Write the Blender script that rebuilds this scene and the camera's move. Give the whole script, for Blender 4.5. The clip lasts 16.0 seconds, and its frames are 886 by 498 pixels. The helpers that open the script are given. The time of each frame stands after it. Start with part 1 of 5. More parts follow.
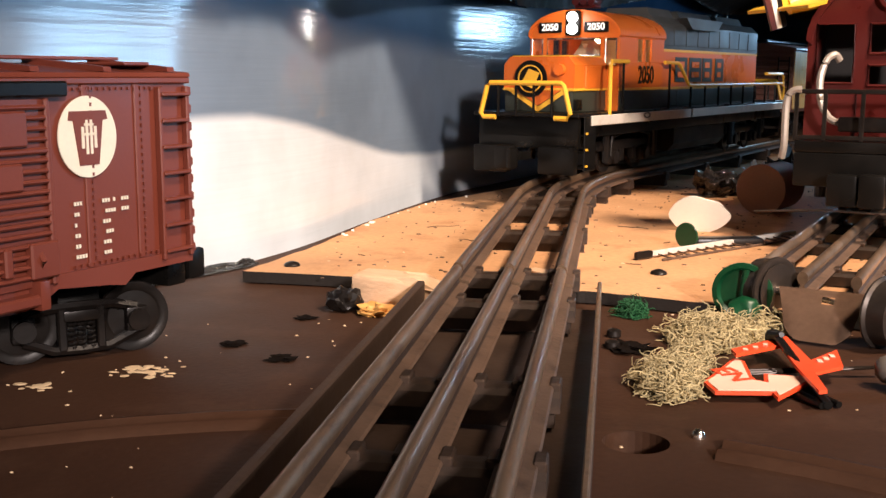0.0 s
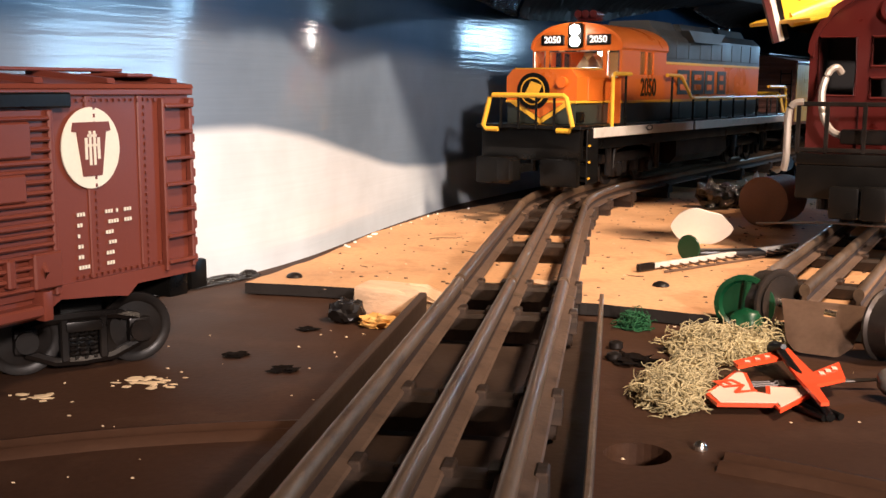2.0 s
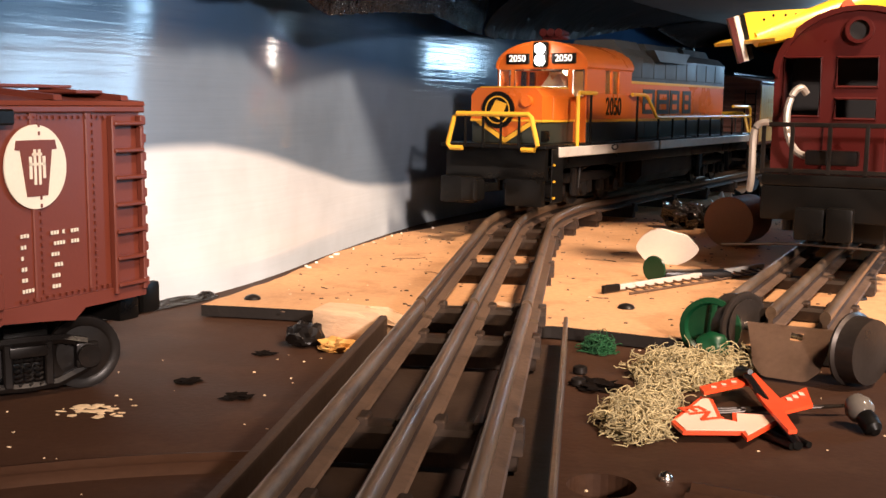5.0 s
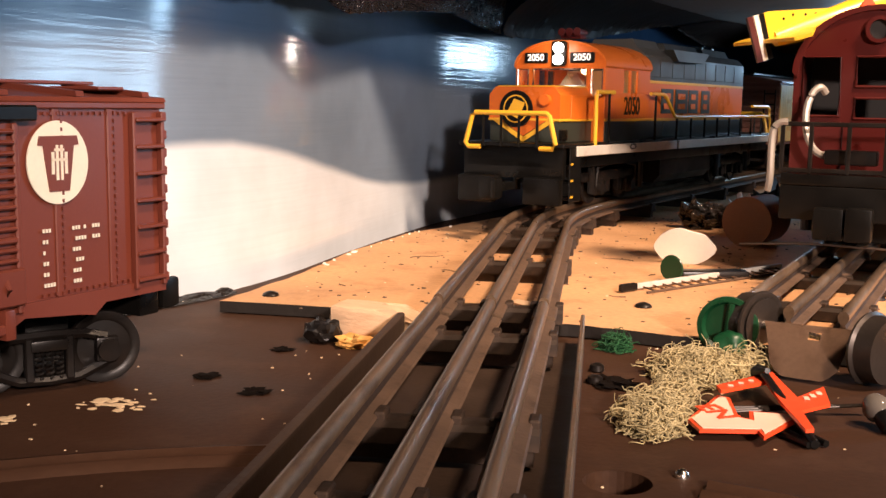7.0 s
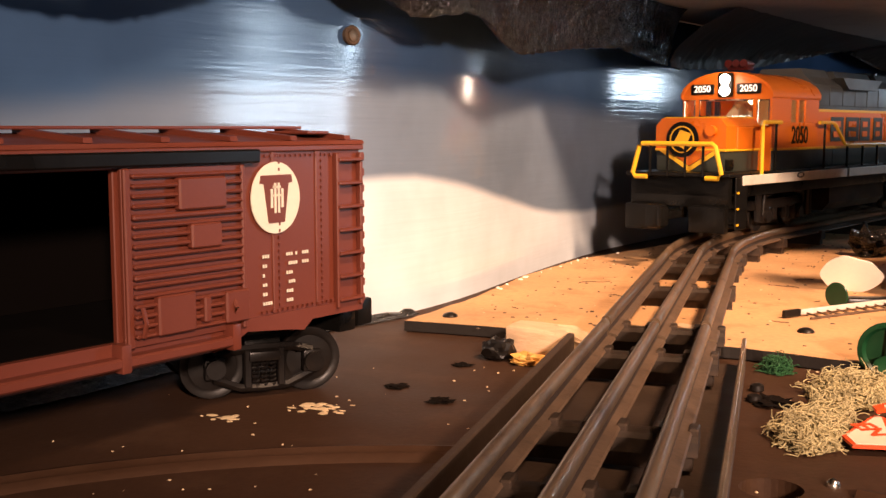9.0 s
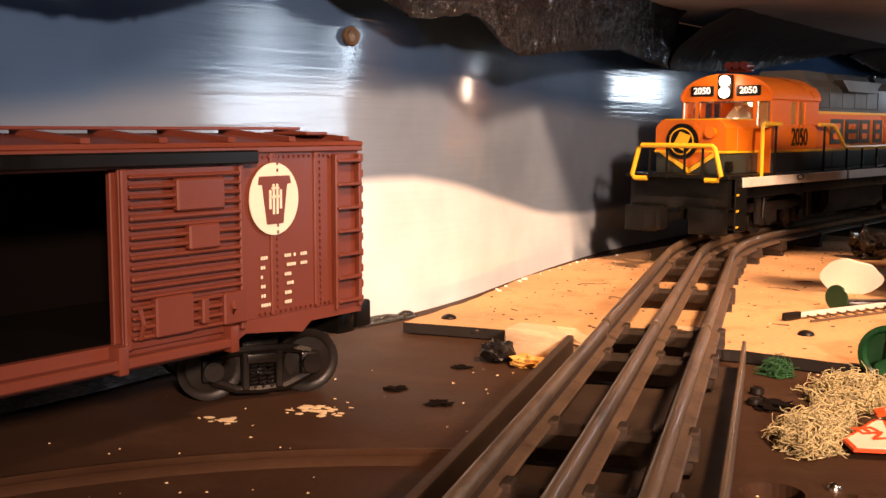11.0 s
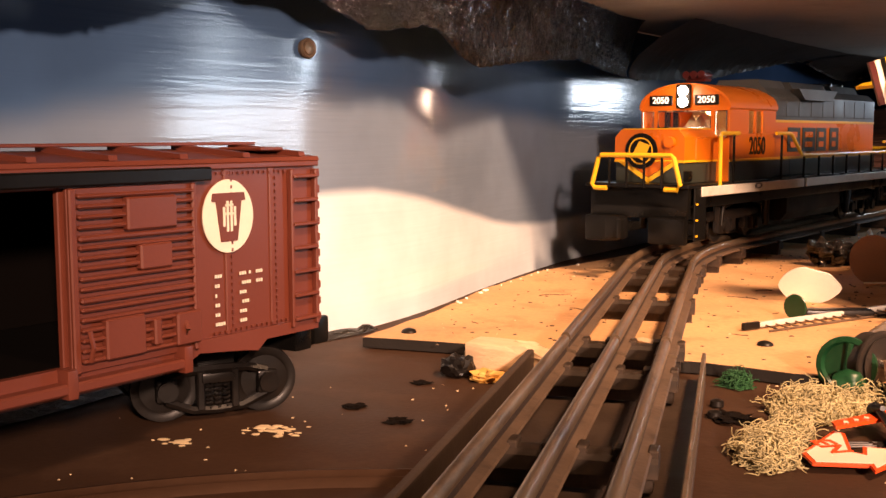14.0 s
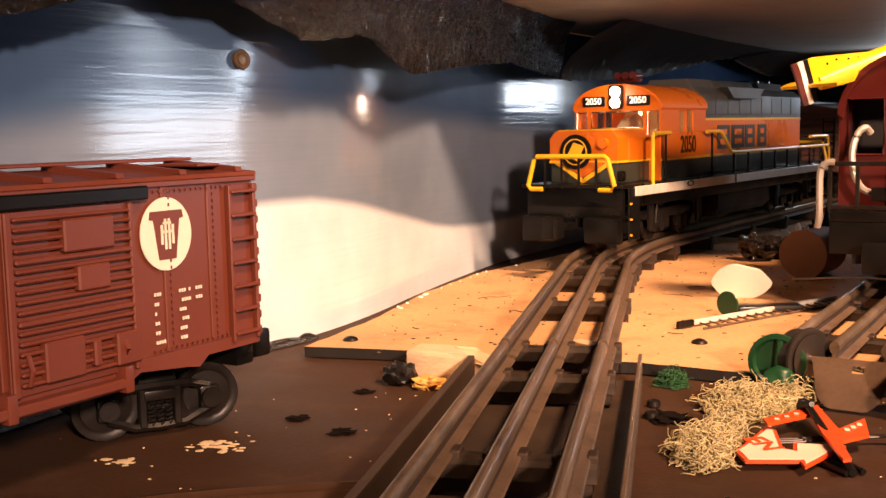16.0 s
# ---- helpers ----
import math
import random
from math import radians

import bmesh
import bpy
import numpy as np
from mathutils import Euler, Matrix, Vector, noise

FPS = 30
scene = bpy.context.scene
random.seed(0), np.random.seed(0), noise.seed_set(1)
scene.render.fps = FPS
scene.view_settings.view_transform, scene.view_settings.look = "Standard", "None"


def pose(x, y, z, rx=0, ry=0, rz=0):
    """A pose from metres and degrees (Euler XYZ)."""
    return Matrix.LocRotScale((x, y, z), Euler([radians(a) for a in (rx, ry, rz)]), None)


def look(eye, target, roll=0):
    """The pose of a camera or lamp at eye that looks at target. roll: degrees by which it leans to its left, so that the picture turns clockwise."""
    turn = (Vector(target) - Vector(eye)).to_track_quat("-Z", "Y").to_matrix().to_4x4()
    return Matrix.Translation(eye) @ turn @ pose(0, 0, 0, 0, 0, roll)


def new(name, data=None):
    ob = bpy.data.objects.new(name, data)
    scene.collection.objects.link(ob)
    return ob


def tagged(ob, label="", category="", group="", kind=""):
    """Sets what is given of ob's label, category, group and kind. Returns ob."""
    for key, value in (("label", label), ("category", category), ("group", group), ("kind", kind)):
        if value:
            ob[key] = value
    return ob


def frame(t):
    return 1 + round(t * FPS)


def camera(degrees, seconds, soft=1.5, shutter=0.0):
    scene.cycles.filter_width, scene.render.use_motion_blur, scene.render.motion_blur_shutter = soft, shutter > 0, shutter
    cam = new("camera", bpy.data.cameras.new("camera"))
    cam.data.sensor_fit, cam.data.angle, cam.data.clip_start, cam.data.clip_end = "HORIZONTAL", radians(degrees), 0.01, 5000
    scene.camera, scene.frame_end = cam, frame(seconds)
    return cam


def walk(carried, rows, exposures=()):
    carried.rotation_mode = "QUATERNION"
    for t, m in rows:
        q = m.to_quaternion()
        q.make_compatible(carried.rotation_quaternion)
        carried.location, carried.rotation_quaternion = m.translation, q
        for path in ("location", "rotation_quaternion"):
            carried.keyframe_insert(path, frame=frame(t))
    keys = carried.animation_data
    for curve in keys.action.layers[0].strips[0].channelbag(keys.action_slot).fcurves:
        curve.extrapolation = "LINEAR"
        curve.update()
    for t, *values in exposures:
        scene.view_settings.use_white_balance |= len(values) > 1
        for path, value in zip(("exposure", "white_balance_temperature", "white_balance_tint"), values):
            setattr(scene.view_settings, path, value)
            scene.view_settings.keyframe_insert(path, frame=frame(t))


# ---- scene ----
cam = camera(45.00, 16.0)
PATH = [
    (0, 0.03263, 0.02379, 0.08395, 8.957, -9.379, 0.272),
    (0.5, 0.03297, 0.02419, 0.08381, 8.758, -9.189, 0.320),
    (1, 0.03328, 0.02409, 0.08459, 8.863, -9.222, 0.203),
    (1.5, 0.03316, 0.02379, 0.08426, 9.024, -8.908, 0.310),
    (2, 0.03293, 0.02339, 0.08378, 9.112, -8.725, 0.348),
    (2.5, 0.03311, 0.02376, 0.08415, 9.029, -8.601, 0.394),
    (3, 0.03317, 0.02579, 0.08445, 8.384, -8.172, 0.503),
    (3.5, 0.03371, 0.02986, 0.08499, 7.381, -7.807, 0.493),
    (6, 0.03379, 0.03238, 0.08345, 7.620, -7.771, 0.923),
    (6.5, 0.03364, 0.03128, 0.08343, 8.028, -7.770, 0.927),
    (7, 0.03378, 0.03096, 0.08345, 8.286, -7.800, 0.855),
    (7.5, 0.03356, 0.03074, 0.08317, 8.282, -7.764, 0.917),
    (8, 0.03489, 0.01446, 0.08507, 13.002, -7.221, 0.416),
    (8.5, 0.03798, 0.00106, 0.08706, 16.762, -6.669, -0.071),
    (9, 0.03838, -0.00195, 0.08781, 17.241, -6.497, 0.043),
    (11.5, 0.03762, -0.00027, 0.08777, 17.164, -6.379, 0.213),
    (12, 0.03800, -0.00106, 0.08756, 17.330, -6.263, 0.285),
    (12.5, 0.03821, -0.00111, 0.08813, 17.263, -6.267, 0.160),
    (13, 0.03780, -0.00102, 0.08762, 17.199, -6.114, 0.392),
    (13.5, 0.03825, 0.00045, 0.08822, 16.617, -6.000, 0.355),
    (14, 0.03844, 0.00366, 0.09024, 15.207, -6.071, -0.128),
    (14.5, 0.03907, 0.00261, 0.09270, 14.385, -6.483, -0.689),
    (15, 0.04106, -0.00208, 0.09543, 14.075, -6.413, -1.511),
    (15.5, 0.03982, -0.00138, 0.09464, 13.414, -6.957, -1.355),
    (16, 0.03971, 0.00029, 0.09518, 11.972, -6.295, -1.226),
]
walk(cam, [(t, pose(x, y, z, 90 + p, 0, w) @ pose(0, 0, 0, 0, 0, r)) for t, x, y, z, w, p, r in PATH],
     [(0, 0.05, 5950, 13), (3.5, 0.03, 6200, 15), (7.5, 0.0, 6700, 20), (9, 0.08, 7800, 27), (12.5, 0.18, 8450, 32), (16, 0.17, 8850, 35)])

# ---- light ----
world = bpy.data.worlds.new("room_air")
scene.world = world
world.use_nodes = True
world.node_tree.nodes["Background"].inputs[0].default_value = (1.0, 0.72, 0.5, 1)
world.node_tree.nodes["Background"].inputs[1].default_value = 0.13


def area_lamp(name, eye, target, sx, sy, watts, colour):
    data = bpy.data.lights.new(name, "AREA")
    data.shape, data.size, data.size_y, data.energy, data.color = "RECTANGLE", sx, sy, watts, colour
    ob = new(name, data)
    ob.matrix_world = look(eye, target)
    return ob


# the bright work lamp overhead, to the right of the track
work = bpy.data.lights.new("work_lamp_light", "SPOT")
work.energy, work.color, work.shadow_soft_size, work.spot_size, work.spot_blend = 112.0, (1.0, 0.735, 0.50), 0.075, radians(46), 1.0
new("work_lamp_light", work).matrix_world = look((0.57, 0.04, 0.90), (0.07, 0.61, 0.04))
# the shaded lamp behind and to the right of the camera
second = bpy.data.lights.new("room_lamp_light", "SPOT")
second.energy, second.color, second.shadow_soft_size, second.spot_size, second.spot_blend = 104.0, (1.0, 0.83, 0.70), 0.05, radians(45), 1.0
new("room_lamp_light", second).matrix_world = look((0.60, -0.80, 0.47), (-0.03, 0.60, 0.07))
# unseen cool panels, added so that their glare glances off the glossy backdrop
area_lamp("added_glare_light", (0.46, 0.588, 0.168), (-0.14, 0.4385, 0.1275), 0.026, 0.095, 0.34, (0.45, 0.75, 1.0))
area_lamp("added_glare_light", (0.45, 0.560, 0.100), (-0.15, 0.42, 0.09), 0.05, 0.06, 0.22, (0.45, 0.75, 1.0))
area_lamp("added_glare_light", (0.30, 1.200, 0.137), (-0.06, 0.81, 0.12), 0.06, 0.03, 0.16, (0.45, 0.75, 1.0))


# ---- materials ----
def mat(name, col, rough=0.5, metal=0.0, var=0.25, scale=40.0, fine=700.0, bump=0.15, dirt=None, dirt_amount=0.0,
        coat=0.0, spec=0.5, stretch=(1, 1, 1)):
    m = bpy.data.materials.new(name)
    m.use_nodes = True
    nt = m.node_tree
    N, L = nt.nodes, nt.links
    b = N["Principled BSDF"]
    tc = N.new("ShaderNodeTexCoord")
    mp = N.new("ShaderNodeMapping")
    mp.inputs["Scale"].default_value = stretch
    L.new(tc.outputs["Object"], mp.inputs["Vector"])
    info = N.new("ShaderNodeObjectInfo")
    big = N.new("ShaderNodeTexNoise")
    big.inputs["Scale"].default_value, big.inputs["Detail"].default_value = scale, 5
    L.new(mp.outputs[0], big.inputs["Vector"])
    small = N.new("ShaderNodeTexNoise")
    small.inputs["Scale"].default_value, small.inputs["Detail"].default_value = fine, 3
    L.new(mp.outputs[0], small.inputs["Vector"])
    add = N.new("ShaderNodeMath")
    add.operation = "MULTIPLY_ADD"
    L.new(small.outputs["Fac"], add.inputs[0])
    add.inputs[1].default_value = 0.5
    L.new(big.outputs["Fac"], add.inputs[2])
    jit = N.new("ShaderNodeMath")
    jit.operation = "MULTIPLY_ADD"
    L.new(info.outputs["Random"], jit.inputs[0])
    jit.inputs[1].default_value = 0.12
    L.new(add.outputs[0], jit.inputs[2])
    ramp = N.new("ShaderNodeMapRange")
    ramp.inputs["From Min"].default_value, ramp.inputs["From Max"].default_value = 0.45, 1.15
    ramp.inputs["To Min"].default_value, ramp.inputs["To Max"].default_value = 1 - var, 1 + var
    L.new(jit.outputs[0], ramp.inputs["Value"])
    mul = N.new("ShaderNodeMix")
    mul.data_type, mul.blend_type = "RGBA", "MULTIPLY"
    mul.inputs["Factor"].default_value = 1.0
    mul.inputs["A"].default_value = (*col, 1)
    L.new(ramp.outputs[0], mul.inputs["B"])
    out = mul.outputs["Result"]
    if dirt:
        d = N.new("ShaderNodeTexNoise")
        d.inputs["Scale"].default_value, d.inputs["Detail"].default_value = scale * 2.3, 8
        d.inputs["Roughness"].default_value = 0.7
        L.new(mp.outputs[0], d.inputs["Vector"])
        dr = N.new("ShaderNodeMapRange")
        dr.inputs["From Min"].default_value, dr.inputs["From Max"].default_value = 0.52, 0.72
        dr.inputs["To Min"].default_value, dr.inputs["To Max"].default_value = 0.0, dirt_amount
        L.new(d.outputs["Fac"], dr.inputs["Value"])
        mx = N.new("ShaderNodeMix")
        mx.data_type = "RGBA"
        L.new(dr.outputs[0], mx.inputs["Factor"])
        L.new(out, mx.inputs["A"])
        mx.inputs["B"].default_value = (*dirt, 1)
        out = mx.outputs["Result"]
    L.new(out, b.inputs["Base Color"])
    rr = N.new("ShaderNodeMapRange")
    rr.inputs["From Min"].default_value, rr.inputs["From Max"].default_value = 0.3, 0.7
    rr.inputs["To Min"].default_value, rr.inputs["To Max"].default_value = max(0.02, rough - 0.1), min(1.0, rough + 0.1)
    L.new(big.outputs["Fac"], rr.inputs["Value"])
    L.new(rr.outputs[0], b.inputs["Roughness"])
    b.inputs["Metallic"].default_value = metal
    b.inputs["Coat Weight"].default_value = coat
    b.inputs["Specular IOR Level"].default_value = spec
    if bump:
        bp = N.new("ShaderNodeBump")
        bp.inputs["Strength"].default_value, bp.inputs["Distance"].default_value = bump, 0.0008
        L.new(add.outputs[0], bp.inputs["Height"])
        L.new(bp.outputs[0], b.inputs["Normal"])
    return m


def glow(name, col, strength):
    m = bpy.data.materials.new(name)
    m.use_nodes = True
    b = m.node_tree.nodes["Principled BSDF"]
    b.inputs["Base Color"].default_value = (*col, 1)
    b.inputs["Emission Color"].default_value = (*col, 1)
    b.inputs["Emission Strength"].default_value = strength
    return m


M_DARK = mat("dark_painted_board", (0.046, 0.0205, 0.0105), 0.65, 0, 0.3, 14, 500, 0.25, (0.09, 0.047, 0.027), 0.5, spec=0.2)
M_TAN = mat("tan_hardboard", (0.55, 0.30, 0.14), 0.78, 0, 0.26, 16, 420, 0.4, (0.32, 0.14, 0.05), 0.75)
# near-black puts the shade of the gap below into the board's edge
M_TANEDGE = mat("shaded_board_edge", (0.010, 0.006, 0.004), 0.9, 0, 0.3, 60, 600, 0.4)
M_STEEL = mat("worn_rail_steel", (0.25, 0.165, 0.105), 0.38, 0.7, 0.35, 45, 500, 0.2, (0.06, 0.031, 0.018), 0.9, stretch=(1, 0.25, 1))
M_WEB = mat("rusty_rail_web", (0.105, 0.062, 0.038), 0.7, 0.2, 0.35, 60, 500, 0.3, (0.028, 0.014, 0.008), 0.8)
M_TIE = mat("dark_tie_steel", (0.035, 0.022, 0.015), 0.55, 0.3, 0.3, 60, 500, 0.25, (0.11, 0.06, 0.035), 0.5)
M_CHANNEL = mat("blackened_channel", (0.05, 0.029, 0.019), 0.65, 0.1, 0.3, 50, 500, 0.25, (0.04, 0.024, 0.015), 0.5)
M_FLANGE = mat("bare_flange_steel", (0.3, 0.21, 0.14), 0.4, 0.8, 0.3, 60, 600, 0.2, (0.12, 0.07, 0.04), 0.6)
M_BOX = mat("boxcar_red_plastic", (0.15, 0.034, 0.019), 0.42, 0, 0.1, 30, 900, 0.06)
# near-black colour stands in for the shade inside the boxcar
M_BOXSHADE = mat("boxcar_inside_shade", (0.003, 0.002, 0.0016), 0.95, 0, 0.2, 30, 900, 0.06, spec=0.05)
M_CREAM = mat("cream_lettering", (0.78, 0.7, 0.56), 0.5, 0, 0.08, 80, 900, 0.02)
M_BLACK = mat("black_plastic", (0.005, 0.0045, 0.004), 0.34, 0, 0.25, 60, 700, 0.1, spec=0.2)
M_BLACKM = mat("black_metal", (0.009, 0.007, 0.006), 0.36, 0.1, 0.3, 60, 700, 0.1, (0.035, 0.02, 0.013), 0.3, spec=0.3)
M_WHEEL = mat("worn_wheel_metal", (0.05, 0.04, 0.034), 0.36, 0.6, 0.25, 80, 700, 0.1)
M_ORANGE = mat("orange_loco_plastic", (0.66, 0.145, 0.014), 0.33, 0, 0.07, 30, 800, 0.03)
M_GREEN = mat("dark_green_loco_plastic", (0.03, 0.034, 0.026), 0.4, 0, 0.12, 30, 800, 0.03)
M_YELLOW = mat("yellow_handrail_plastic", (0.76, 0.42, 0.03), 0.4, 0, 0.07, 50, 800, 0.03)
M_GREY = mat("grey_hood_top", (0.055, 0.056, 0.052), 0.5, 0, 0.15, 40, 800, 0.06)
M_SILL = mat("white_sill_plate", (0.6, 0.56, 0.5), 0.4, 0.1, 0.12, 90, 800, 0.05, (0.25, 0.18, 0.12), 0.4)
M_GLASS = bpy.data.materials.new("clear_window")
M_GLASS.use_nodes = True
_g = M_GLASS.node_tree.nodes["Principled BSDF"]
_g.inputs["Transmission Weight"].default_value, _g.inputs["Roughness"].default_value, _g.inputs["IOR"].default_value = 1.0, 0.05, 1.3
M_CABIN = mat("cream_cab_inside", (0.5, 0.4, 0.22), 0.6, 0, 0.15, 60, 600, 0.05)
M_HEAD = glow("lit_headlight", (1.0, 0.93, 0.8), 30.0)
M_NUMBER = glow("lit_number_white", (1.0, 0.95, 0.85), 0.8)
M_REEFER = mat("yellow_reefer_side", (0.62, 0.40, 0.14), 0.5, 0, 0.12, 25, 700, 0.06, (0.4, 0.24, 0.1), 0.4)
M_REEFERB = mat("brown_reefer_end", (0.13, 0.055, 0.038), 0.55, 0, 0.2, 30, 700, 0.1)
M_CABOOSE = mat("dark_red_paint", (0.062, 0.007, 0.0055), 0.35, 0, 0.12, 30, 800, 0.05)
# near-black stands in for shade behind the cab windows and lamp lens
M_VOID = mat("interior_shade_black", (0.012, 0.009, 0.008), 0.6, 0, 0.2, 30, 700, 0.0)
M_GREYPIPE = mat("grey_pipe", (0.32, 0.28, 0.24), 0.4, 0.3, 0.1, 90, 700, 0.05)
M_WHITE = mat("white_plastic", (0.8, 0.74, 0.64), 0.5, 0, 0.06, 60, 700, 0.05)
M_GREENP = mat("green_plastic", (0.004, 0.045, 0.016), 0.35, 0, 0.2, 80, 700, 0.08)
M_GREENF = mat("green_foam", (0.008, 0.075, 0.022), 0.9, 0, 0.4, 200, 1200, 0.3)
M_LICHEN = mat("dried_lichen", (0.41, 0.335, 0.175), 0.8, 0, 0.35, 120, 1500, 0.2)
M_RED = mat("orange_red_sign", (0.8, 0.075, 0.018), 0.45, 0, 0.08, 60, 700, 0.04)
M_SIGNW = mat("cream_sign_face", (0.78, 0.6, 0.46), 0.5, 0, 0.07, 60, 700, 0.04)
M_WOOD = mat("pale_rough_wood", (0.70, 0.47, 0.29), 0.75, 0, 0.2, 90, 900, 0.5, (0.45, 0.25, 0.12), 0.5, stretch=(0.35, 1, 1))
M_WOODY = mat("yellow_wood_chip", (0.58, 0.31, 0.08), 0.7, 0, 0.25, 150, 900, 0.5)
M_RUST = mat("brown_painted_tin", (0.26, 0.11, 0.05), 0.55, 0.1, 0.15, 60, 800, 0.1)
M_PLATE = mat("brown_truck_plate", (0.19, 0.115, 0.075), 0.5, 0.2, 0.2, 70, 800, 0.1, (0.1, 0.055, 0.035), 0.4)
M_CHROME = mat("bright_metal", (0.55, 0.5, 0.45), 0.25, 1.0, 0.15, 90, 800, 0.05)
M_FOIL = mat("black_crumpled_foil", (0.012, 0.010, 0.009), 0.12, 0.0, 0.3, 260, 620, 1.0, spec=0.8)
_b = next(n for n in M_FOIL.node_tree.nodes if n.type == "BUMP")
_b.inputs["Distance"].default_value = 0.003
M_STAIN = mat("black_stain", (0.006, 0.004, 0.003), 0.95, 0, 0.3, 90, 800, 0.2, spec=0.05)
M_DECK = mat("grey_painted_deck", (0.27, 0.24, 0.21), 0.6, 0, 0.18, 9, 300, 0.15, (0.1, 0.08, 0.07), 0.4)
M_BROWNSHELL = mat("dark_brown_shell", (0.075, 0.05, 0.04), 0.55, 0, 0.3, 14, 300, 0.4)
M_BULB = bpy.data.materials.new("lamp_glass")
M_BULB.use_nodes = True
_g = M_BULB.node_tree.nodes["Principled BSDF"]
_g.inputs["Base Color"].default_value, _g.inputs["Roughness"].default_value = (0.12, 0.105, 0.09, 1), 0.12
M_PLANE = mat("yellow_toy_paint", (0.75, 0.46, 0.02), 0.35, 0, 0.07, 60, 800, 0.03)
M_CRUMB = mat("dark_crumbs", (0.1, 0.06, 0.035), 0.85, 0, 0.4, 200, 900, 0.3)
M_FLAKE = mat("pale_paint_flakes", (0.62, 0.46, 0.28), 0.75, 0, 0.2, 200, 900, 0.2)
M_ROOM = mat("plain_room_wall", (0.3, 0.24, 0.2), 0.9, 0, 0.1, 3, 60, 0.1)


# ---- mesh helpers ----
def box(bm, x0, x1, y0, y1, z0, z1, bev=0.0, seg=2):
    res = bmesh.ops.create_cube(bm, size=1.0, matrix=Matrix.Translation(((x0 + x1) / 2, (y0 + y1) / 2, (z0 + z1) / 2))
                                @ Matrix.Diagonal((abs(x1 - x0), abs(y1 - y0), abs(z1 - z0), 1)))
    if bev > 0:
        edges = list({e for v in res["verts"] for e in v.link_edges})
        bmesh.ops.bevel(bm, geom=edges, offset=bev, segments=seg, affect="EDGES", profile=0.6)
    return bm


def rod(bm, a, b, r, n=12, r2=None):
    a, b = Vector(a), Vector(b)
    d = b - a
    m = Matrix.Translation((a + b) / 2) @ d.to_track_quat("Z", "Y").to_matrix().to_4x4()
    bmesh.ops.create_cone(bm, cap_ends=True, segments=n, radius1=r, radius2=r if r2 is None else r2, depth=d.length, matrix=m)
    return bm


def tube(bm, pts, r, n=6, taper=1.0):
    pts = [Vector(p) for p in pts]
    rings = []
    for i, p in enumerate(pts):
        d = (pts[min(i + 1, len(pts) - 1)] - pts[max(i - 1, 0)]).normalized()
        side = d.cross((0, 0, 1)) if abs(d.z) < 0.9 else d.cross((1, 0, 0))
        side.normalize()
        up = side.cross(d)
        rad = r * (1 + (taper - 1) * i / max(1, len(pts) - 1))
        rings.append([bm.verts.new(p + rad * (math.cos(k * math.tau / n) * side + math.sin(k * math.tau / n) * up)) for k in range(n)])
    for a, b in zip(rings, rings[1:]):
        for k in range(n):
            bm.faces.new((a[k], a[(k + 1) % n], b[(k + 1) % n], b[k]))
    bm.faces.new(rings[0][::-1])
    bm.faces.new(rings[-1])
    return bm


def prism(bm, poly, axis, a, b):
    """Extrudes a flat outline: axis names the direction of extrusion from a to b; the outline gives the other two in order."""
    def put(p, h):
        return {"x": (h, p[0], p[1]), "y": (p[0], h, p[1]), "z": (p[0], p[1], h)}[axis]
    lo = [bm.verts.new(put(p, a)) for p in poly]
    hi = [bm.verts.new(put(p, b)) for p in poly]
    n = len(poly)
    bm.faces.new(lo)
    bm.faces.new(hi[::-1])
    for i in range(n):
        bm.faces.new((lo[i], hi[i], hi[(i + 1) % n], lo[(i + 1) % n]))
    return bm


def lathe(bm, profile, m=None, n=20):
    """Turns (radius, height) pairs round the z axis."""
    rings = []
    for r, z in profile:
        rings.append([bm.verts.new((r * math.cos(k * math.tau / n), r * math.sin(k * math.tau / n), z)) for k in range(n)])
    for a, b in zip(rings, rings[1:]):
        for k in range(n):
            bm.faces.new((a[k], a[(k + 1) % n], b[(k + 1) % n], b[k]))
    bm.faces.new(rings[0][::-1])
    bm.faces.new(rings[-1])
    if m is not None:
        bmesh.ops.transform(bm, matrix=m, verts=[v for ring in rings for v in ring])
    return bm


def smooth_path(pts, n=6):
    """A rounded path through the given points."""
    p = [Vector(q) for q in pts]
    p = [2 * p[0] - p[1]] + p + [2 * p[-1] - p[-2]]
    out = []
    for a, b, c, d in zip(p, p[1:], p[2:], p[3:]):
        for k in range(n):
            t = k / n
            out.append(0.5 * (2 * b + (c - a) * t + (2 * a - 5 * b + 4 * c - d) * t * t + (3 * b - a - 3 * c + d) * t * t * t))
    return out + [p[-2]]


def mesh_of(name, bm, material, smooth=35):
    bmesh.ops.recalc_face_normals(bm, faces=bm.faces[:])
    me = bpy.data.meshes.new(name)
    bm.to_mesh(me)
    bm.free()
    me.materials.append(material)
    if smooth:
        me.shade_smooth()
        me.set_sharp_from_angle(angle=radians(smooth))
    return me


def thing(name, m, label, category, group="", kind=""):
    ob = new(name)
    ob.empty_display_size = 0.01
    ob.matrix_world = m
    return tagged(ob, label, category, group, kind)


def part(name, bm, material, parent, label="", smooth=35):
    ob = new(name, mesh_of(name, bm, material, smooth))
    ob.parent = parent
    return tagged(ob, label)


def solid(name, bm, material, label, category, group="", kind="", m=None, smooth=35):
    ob = new(name, mesh_of(name, bm, material, smooth))
    if m is not None:
        ob.matrix_world = m
    return tagged(ob, label, category, group, kind)


